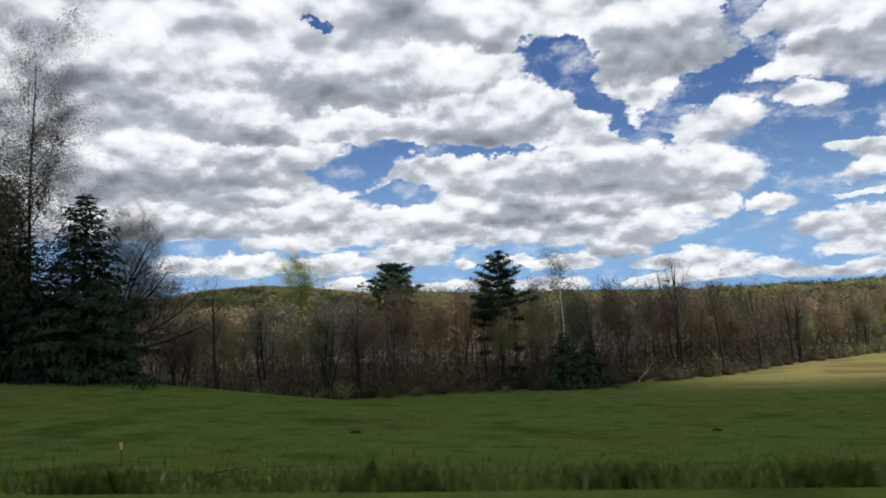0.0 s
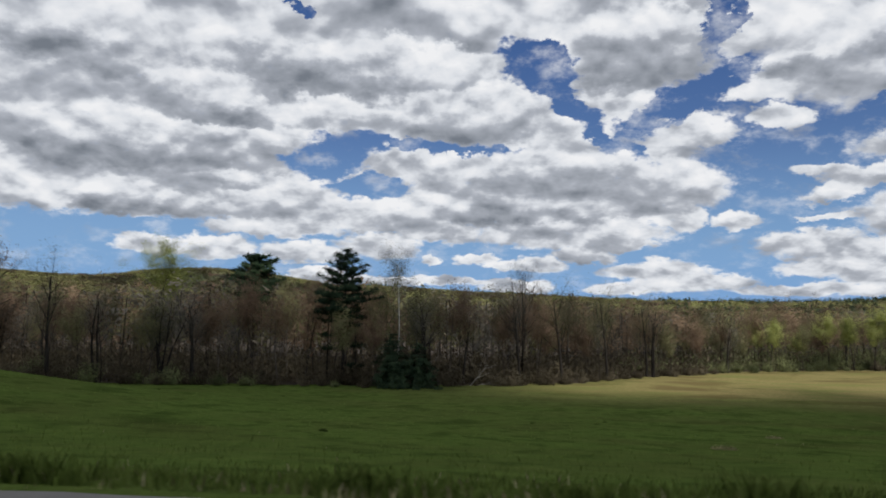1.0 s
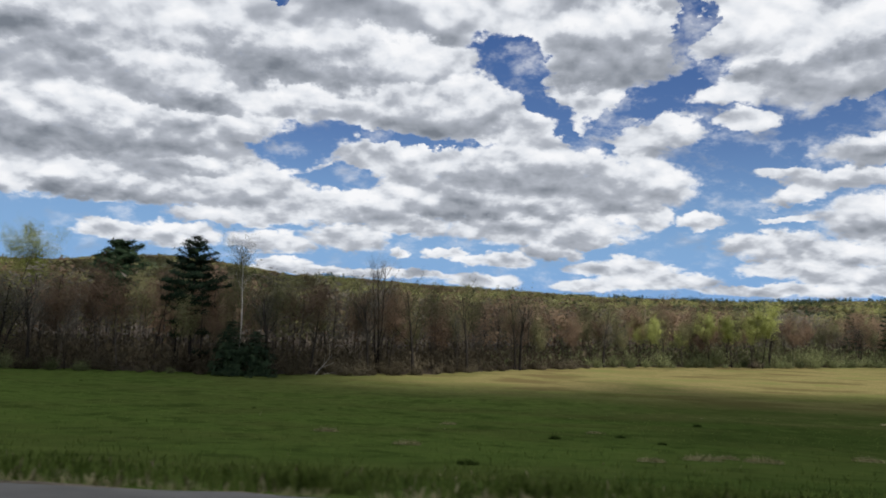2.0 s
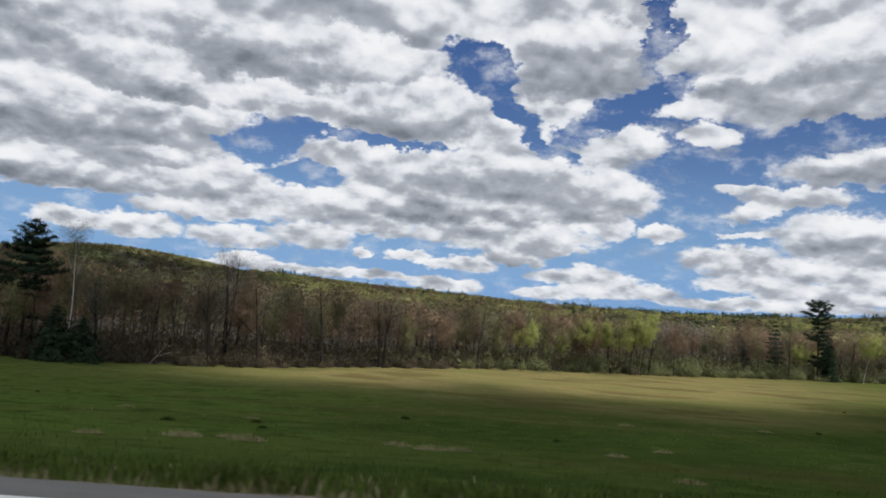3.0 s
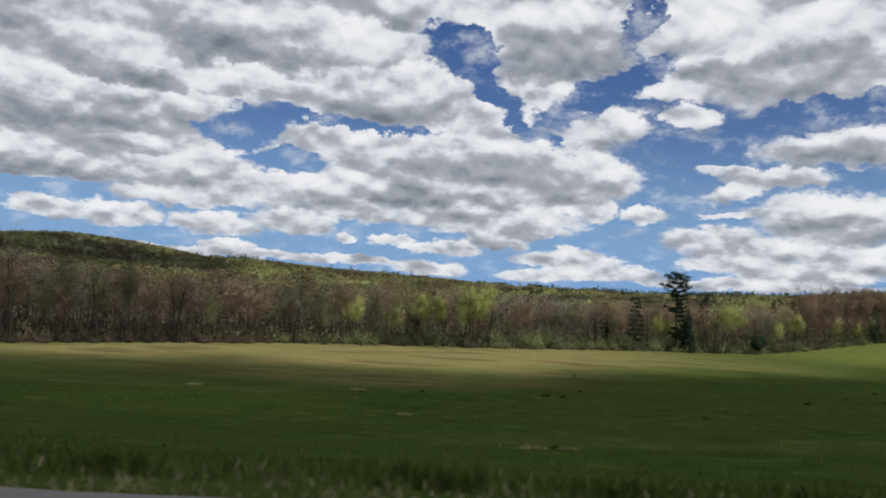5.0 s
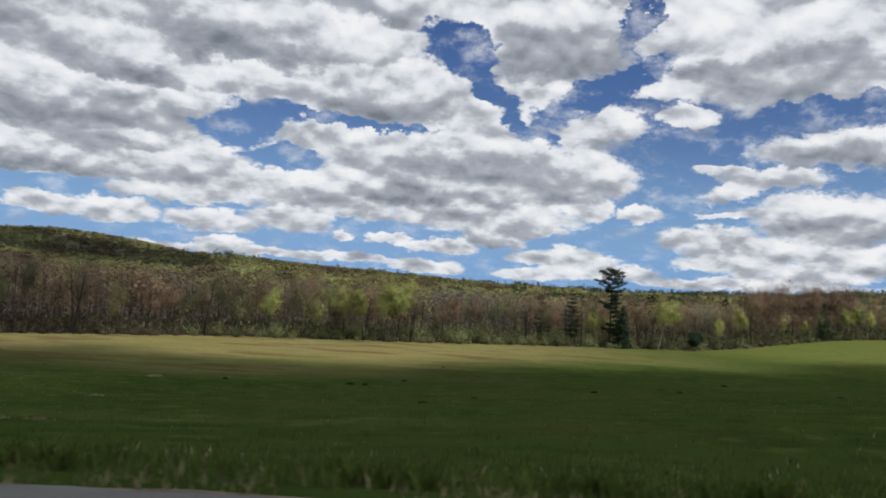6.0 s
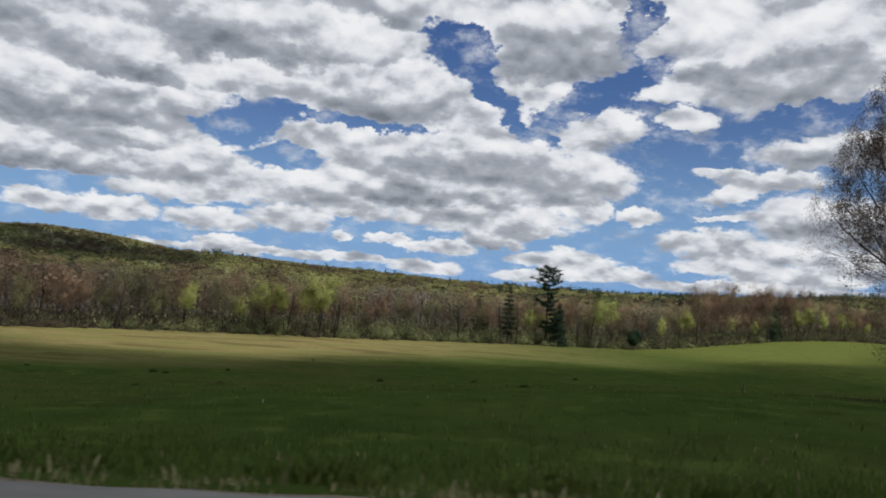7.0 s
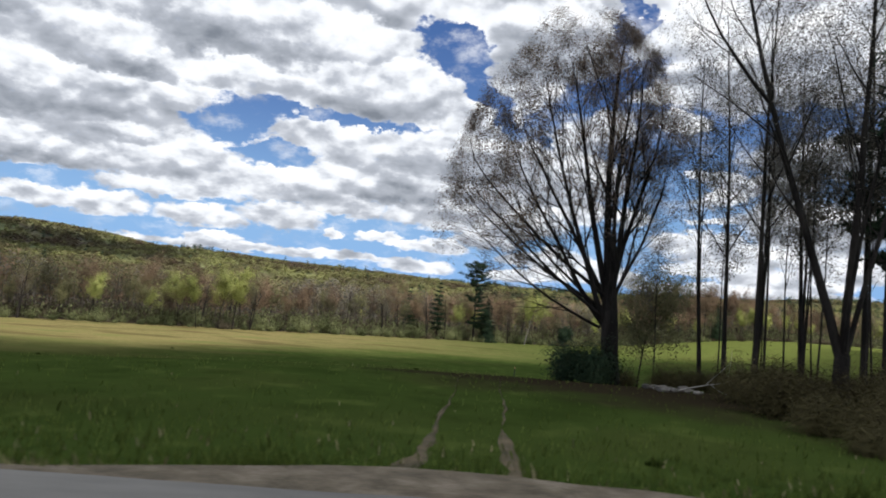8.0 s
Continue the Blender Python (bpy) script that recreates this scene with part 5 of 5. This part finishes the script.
for i, (px, py, ps) in enumerate(((162.2, 36.0, 1.0), (165.0, 40.5, 1.0), (166.0, 37.6, 0.9), (165.2, 32.0, 1.1), (167.0, 34.2, 1.0), (168.6, 38.4, 1.1), (170.6, 41.0, 1.0), (166.9, 30.2, 1.0), (169.0, 33.0, 1.1), (161.4, 40.5, 0.8))):
    plant(saplings[i % 2], px, py, ps, 41 * i, lean=1.5 * math.sin(i * 2.3))


def forked_tree():
    w = Wood(431)
    cfg = (
        dict(bend=0.03, rise=0.03, steps=8, taper=0.25, sides=7),
        dict(count=(7, 9), **{"from": 0.3, "to": 0.97}, angle=(22, 50), length=(0.25, 0.45), thin=0.3, radius=0.42, bend=0.08, rise=0.05, steps=5, taper=0.3, sides=4),
        dict(count=(4, 6), **{"from": 0.25, "to": 1.0}, angle=(20, 55), length=(0.3, 0.55), radius=0.5, bend=0.1, rise=0.03, steps=3, taper=0.4, sides=3),
        dict(count=(3, 4), **{"from": 0.3, "to": 1.0}, angle=(20, 60), length=(0.4, 0.7), radius=0.6, bend=0.12, rise=0.02, steps=2, taper=0.5, sides=3, skip=0),
    )
    bole, _ = w.path((0, 0, -0.4), (0, 0, 1), 2.3, 0.02, 0.0, 4)
    w.limb(bole, (0.44, 0.35, 0.32, 0.30, 0.28), 9)
    stems = [w.grow(bole[-1] + np.array([0, 0, -0.5]), (dx, dy, 1), ln, rad, 0, cfg) for dx, dy, ln, rad in ((-0.21, 0.05, 17, 0.19), (0.03, 0.0, 18, 0.18), (0.30, 0.1, 15, 0.12), (-0.05, -0.25, 13, 0.10))]
    w.grow(stems[0][5], (-0.9, 0.1, 1), 6.0, 0.09, 1, cfg)
    w.leaves([p for p, _ in w.tips], 3, 0.18, 0.09, 0.6)
    return w.finish("oak_tree", BARK_DARK, LEAF_GREY, "large dark bare tree forking low into heavy limbs", "tree")


plant(forked_tree(), 164.2, 27.5)
plant(white_pine(432, 19.0, "dark pine standing among bare trees by the road", NEEDLE, bare=0.35, width=0.24, whorls=13, full=1.5), 170.3, 31.5)
road_brush = [shrub(441, 2.8, 3.8, BRUSH_OLIVE, "tangled brown brush under roadside trees", each=16, stems=12, narrow=0.14, size=0.3, group="brush under the roadside trees"), shrub(442, 2.2, 3.2, BRUSH_OLIVE, "tangled brown brush under roadside trees", each=16, stems=12, narrow=0.14, size=0.3, group="brush under the roadside trees")]
for i, (bx, by, bs) in enumerate(((159.4, 24.5, 0.7), (158.8, 21.0, 0.75), (158.2, 18.0, 0.7), (157.8, 15.4, 0.55), (160.6, 22.0, 0.9), (160.3, 18.5, 0.8), (159.6, 15.8, 0.7), (161.6, 26.0, 0.9), (162.6, 21.0, 1.0), (162.2, 17.2, 0.9), (164.2, 24.0, 1.1), (164.8, 19.5, 1.1), (163.4, 30.0, 0.9), (166.2, 27.0, 1.1), (166.8, 22.0, 1.2), (168.0, 30.0, 1.1), (160.2, 36.0, 0.45), (162.0, 40.0, 0.5), (157.0, 37.0, 0.75), (158.9, 37.6, 0.65), (155.6, 36.6, 0.55))):
    plant(road_brush[i % 2], bx, by, bs, 51 * i)


def brush_row():
    """Low brush that hides the feet of the slender trees."""
    rnd = random.Random(23)
    for i in range(20):
        plant(road_brush[i % 2], 159.6 + 0.6 * i + rnd.uniform(-0.4, 0.4), 32.0 + rnd.uniform(-2.0, 2.0), rnd.uniform(0.5, 0.8), rnd.uniform(0, 360))


brush_row()


def stone(seed, r):
    bm = bmesh.new()
    bmesh.ops.create_icosphere(bm, subdivisions=2, radius=r)
    for v in bm.verts:
        n = 1 + 0.35 * noise.noise(v.co * (1.6 / r) + Vector((seed, 0, 0)))
        v.co = Vector((v.co.x * 1.25 * n, v.co.y * n, v.co.z * 0.65 * n))
    me = bpy.data.meshes.new("stone")
    bm.to_mesh(me)
    bm.free()
    me.materials.append(STONE)
    return tagged(new("stone", me), "pale fieldstone in a heap under the trees", "stone", "heap of fieldstones")


stones = [stone(s, 0.2) for s in (1, 2, 3)]


def stone_heap():
    rnd = random.Random(8)
    for i in range(22):
        x, y = 158.4 + rnd.gauss(0, 0.6), 28.6 + rnd.gauss(0, 1.0)
        s = rnd.uniform(0.45, 1.15)
        m = pose(x, y, ground_z(x, y) + 0.08 * s, 0, 0, rnd.uniform(0, 360)) @ Matrix.Scale(s, 4)
        if i < 3:
            stones[i].matrix_basis = m
        else:
            copy_thing(stones[i % 3], m)


stone_heap()


def dead_limb(name, seed, x, y, length, thick, label, mat, up):
    """A fallen bleached branch with a few side forks."""
    w = Wood(seed)
    cfg = (
        dict(bend=0.12, rise=0.0, steps=5, taper=0.4, sides=5),
        dict(count=(3, 4), **{"from": 0.3, "to": 0.95}, angle=(30, 70), length=(0.35, 0.6), radius=0.6, bend=0.12, rise=0.03, steps=3, taper=0.4, sides=4),
    )
    w.grow((0, 0, 0.05), (0.8, 0.1, up), length, thick, 0, cfg)
    base = new(name)
    tagged(base, label, "fallen branch")
    mesh_object("limb", np.concatenate(w.v), w.f, [mat], parent=base, shade=True)
    base.matrix_basis = pose(x, y, ground_z(x, y))
    return base


dead_limb("fallen_branch", 501, 12.2, 111.0, 4.2, 0.08, "bleached fallen branch leaning out of the woods", BARK_PALE, 0.9)
dead_limb("fallen_branch", 502, 13.0, 111.4, 3.6, 0.06, "bleached fallen branch leaning out of the woods", BARK_PALE, 0.25)
dead_limb("fallen_branch", 503, 158.2, 28.0, 2.2, 0.035, "pale broken branch on a heap of fieldstones", BARK_PALE, 0.2)
dead_limb("fallen_branch", 504, -4.6, 10.2, 0.8, 0.016, "small broken branch in the roadside grass", BRUSH_TWIG, 0.1)


# ---- posts ----
def marker_post(x, y, height, top, label, thick=1.0):
    base = new("marker_post")
    tagged(base, label, "post")
    for name, r, z0, z1, mat in (("stake", 0.014 * thick, -0.2, height, POST_METAL), ("tip", (0.03 if thick == 1.0 else 0.015 * thick), height - top, height + 0.01, ORANGE)):
        bm = bmesh.new()
        bmesh.ops.create_cone(bm, cap_ends=True, segments=8, radius1=r, radius2=r * 0.9, depth=z1 - z0, matrix=Matrix.Translation((0, 0, (z0 + z1) / 2)))
        me = bpy.data.meshes.new(name)
        bm.to_mesh(me)
        bm.free()
        me.materials.append(mat)
        part_ob = new(name, me)
        part_ob.parent = base
    base.matrix_basis = pose(x, y, ground_z(x, y), 3, 2, 0)


marker_post(-9.1, 15.6, 0.58, 0.15, "thin stake with an orange tip in the grass")
marker_post(156.9, 62.7, 1.3, 0.05, "thin dark steel post standing in the meadow", 2.2)


# ---- grass ----
def blades(name, label, count, place, height, width, mats, seed, pick=None, kind="stuff"):
    """Many single grass blades, each a bent sliver."""
    gen = np.random.default_rng(seed)
    verts, faces, slots = [], [], []
    for i in range(count):
        x, y = place(gen)
        z = ground_z(x, y)
        h = height * gen.uniform(0.45, 1.25) * (0.75 + 0.5 * noise.noise((x * 0.6, y * 0.6, 2)) + 0.25)
        a, b = gen.uniform(0, 6.283), gen.uniform(0, 6.283)
        dx, dy = math.cos(a) * width, math.sin(a) * width
        lx, ly = math.cos(b) * h * 0.35, math.sin(b) * h * 0.35
        n = len(verts)
        verts += [(x - dx, y - dy, z - 0.02), (x + dx, y + dy, z - 0.02), (x + lx * 0.4 + dx * 0.6, y + ly * 0.4 + dy * 0.6, z + h * 0.6), (x + lx, y + ly, z + h)]
        faces += [(n, n + 1, n + 2), (n, n + 2, n + 3)] if dx > 0 else [(n + 1, n, n + 2), (n + 2, n, n + 3)]
        s = pick(x, y, gen) if pick else 0
        slots += [s, s]
    nrm = gen.normal(0, 0.3, (len(verts) // 4, 3)) + (0, 0, 1)
    ob = mesh_object(name, verts, faces, mats, slots, normals=np.repeat(nrm / np.linalg.norm(nrm, axis=1, keepdims=True), 4, axis=0))
    return tagged(ob, label, "grass", kind=kind)


def verge(gen):
    while True:
        x = gen.uniform(-14, 172)
        y = 6.3 + abs(gen.normal(0, 1)) * 4.2
        rut = abs(abs(x - track_x(y)) - 0.70)
        if rut > 0.2 * gen.uniform(0.0, 1.0) and y < 22 and y > shoulder_edges(x)[2] - 0.15:
            return x, y


def verge_kind(x, y, gen):
    near = 0.7 * math.exp(-(y - 6.3) / 0.55) * smooth(4, 26, x)
    return 1 if gen.random() < 0.05 + 0.4 * near + 0.2 * max(0.0, noise.noise((x * 0.25, y * 0.5, 9)) - 0.15) else 0


blades("verge_grass", "long green grass with straw stems along the road", 52000, verge, 0.15, 0.014, [GRASS_BLADE, GRASS_DRY], 61, verge_kind)


def straw_strip(gen):
    x = gen.uniform(8, 172)
    while noise.noise((x * 0.55, 3, 0)) + 0.6 * noise.noise((x * 2.1, 8, 0)) < gen.uniform(-0.35, 0.35) + 0.5 * smooth(26, 12, x):
        x = gen.uniform(8, 172)
    return x, shoulder_edges(x)[2] - 0.1 + abs(gen.normal(0, 1)) * 0.26


blades("verge_straw", "bleached straw at the edge of the asphalt", 10000, straw_strip, 0.085, 0.008, [STRAW], 63)


def meadow(gen):
    y = 10 + gen.uniform(0, 1) ** 1.5 * 60
    return gen.uniform(-30 - 0.5 * y, 175 + 0.5 * y), y


blades("meadow_grass", "green meadow grass", 24000, meadow, 0.15, 0.018, [GRASS_BLADE, GRASS_DRY], 62, lambda x, y, gen: 1 if gen.random() < 0.0 + 0.1 * max(0.0, noise.noise((x * 0.06, y * 0.12, 4)) - 0.05) else 0)


def grass_tuft(seed, count, radius, height, mats, label):
    gen = np.random.default_rng(seed)
    verts, faces = [], []
    for _ in range(count):
        a, r = gen.uniform(0, 6.283), radius * math.sqrt(gen.uniform(0, 1))
        x, y = 1.15 * r * math.cos(a), r * math.sin(a)
        h = height * gen.uniform(0.5, 1.2) * (1.2 - r / radius * 0.7)
        b, c = gen.uniform(0, 6.283), gen.uniform(0, 6.283)
        dx, dy = math.cos(b) * 0.010, math.sin(b) * 0.010
        n = len(verts)
        verts += [(x - dx, y - dy, -0.03), (x + dx, y + dy, -0.03), (x + math.cos(c) * h * 0.5, y + math.sin(c) * h * 0.5, h)]
        faces.append((n, n + 1, n + 2) if dx > 0 else (n + 1, n, n + 2))
    nrm = gen.normal(0, 0.3, (count, 3)) + (0, 0, 1)
    nrm = np.repeat(nrm / np.linalg.norm(nrm, axis=1, keepdims=True), 3, axis=0)
    return tagged(mesh_object("grass_tuft", verts, faces, mats, normals=nrm), label, "grass tuft", "tufts in the meadow", "stuff")


dry_tufts = [grass_tuft(71, 420, 0.6, 0.3, [STRAW], "bleached tuft of dead straw grass in the meadow"), grass_tuft(72, 300, 0.45, 0.24, [STRAW], "bleached tuft of dead straw grass in the meadow")]
dark_tufts = [grass_tuft(73, 380, 0.5, 0.42, [RANK_GRASS], "dark green clump of rank grass in the meadow"), grass_tuft(74, 300, 0.4, 0.36, [RANK_GRASS], "dark green clump of rank grass in the meadow")]
for i, (tx, ty, ts) in enumerate(((29.1, 38.4, 1.0), (55.1, 31.7, 1.4), (56.3, 32.2, 1.0), (47.9, 29.5, 1.1), (46.9, 30.5, 0.8), (65.6, 13.5, 0.9), (66.6, 13.9, 0.7), (62.8, 22.0, 0.7), (43.0, 26.5, 0.8), (96.0, 26.0, 0.8), (97.3, 26.4, 0.6), (72.0, 66.0, 1.1), (86.0, 70.0, 1.2), (34.0, 31.0, 0.9), (44.0, 46.0, 0.8), (35.0, 49.0, 0.8), (64.0, 36.0, 0.9), (68.0, 42.0, 0.8), (45.5, 29.0, 1.2), (53.6, 33.0, 1.0), (91.0, 46.0, 0.8))):
    plant(dry_tufts[i % 2], tx, ty, 1.0 * ts, 8 * (i % 5), tall=0.85)


def scatter_tufts():
    rnd = random.Random(15)
    for i, (x, y) in enumerate(((104, 72), (105.5, 71), (126, 65), (92, 72), (149, 93), (109, 80), (121, 9.6), (131, 9.6), (53, 56), (45, 43), (41, 40), (114, 108), (152, 12))):
        plant(dark_tufts[i % 2], x, y, 0.8 if y > 20 else 0.4, 40 * i)
    for i in range(26):
        y = 9 + 75 * rnd.random() ** 1.3
        plant(dark_tufts[i % 2], rnd.uniform(-10 - 0.4 * y, 150 + 0.4 * y), y, rnd.uniform(0.4, 0.75), rnd.uniform(-40, 40))


scatter_tufts()


def verge_clump(gen):
    """A place in one of the rank clumps where the meadow meets the gravel."""
    while True:
        i = int(gen.integers(0, 56))
        x = -8 + 3.0 * i + 1.4 * math.sin(i * 7.3)
        if abs(x - 148.6) > 2.2:
            y = shoulder_edges(x)[2] + 0.45 + 0.7 * abs(math.sin(i * 3.1))
            return x + gen.normal(0, 0.3), y + abs(gen.normal(0, 0.16)) - 0.1


blades("verge_tussocks", "rank dark green grass clumps beside the gravel shoulder", 12000, verge_clump, 0.24, 0.013, [GRASS_BLADE], 64)
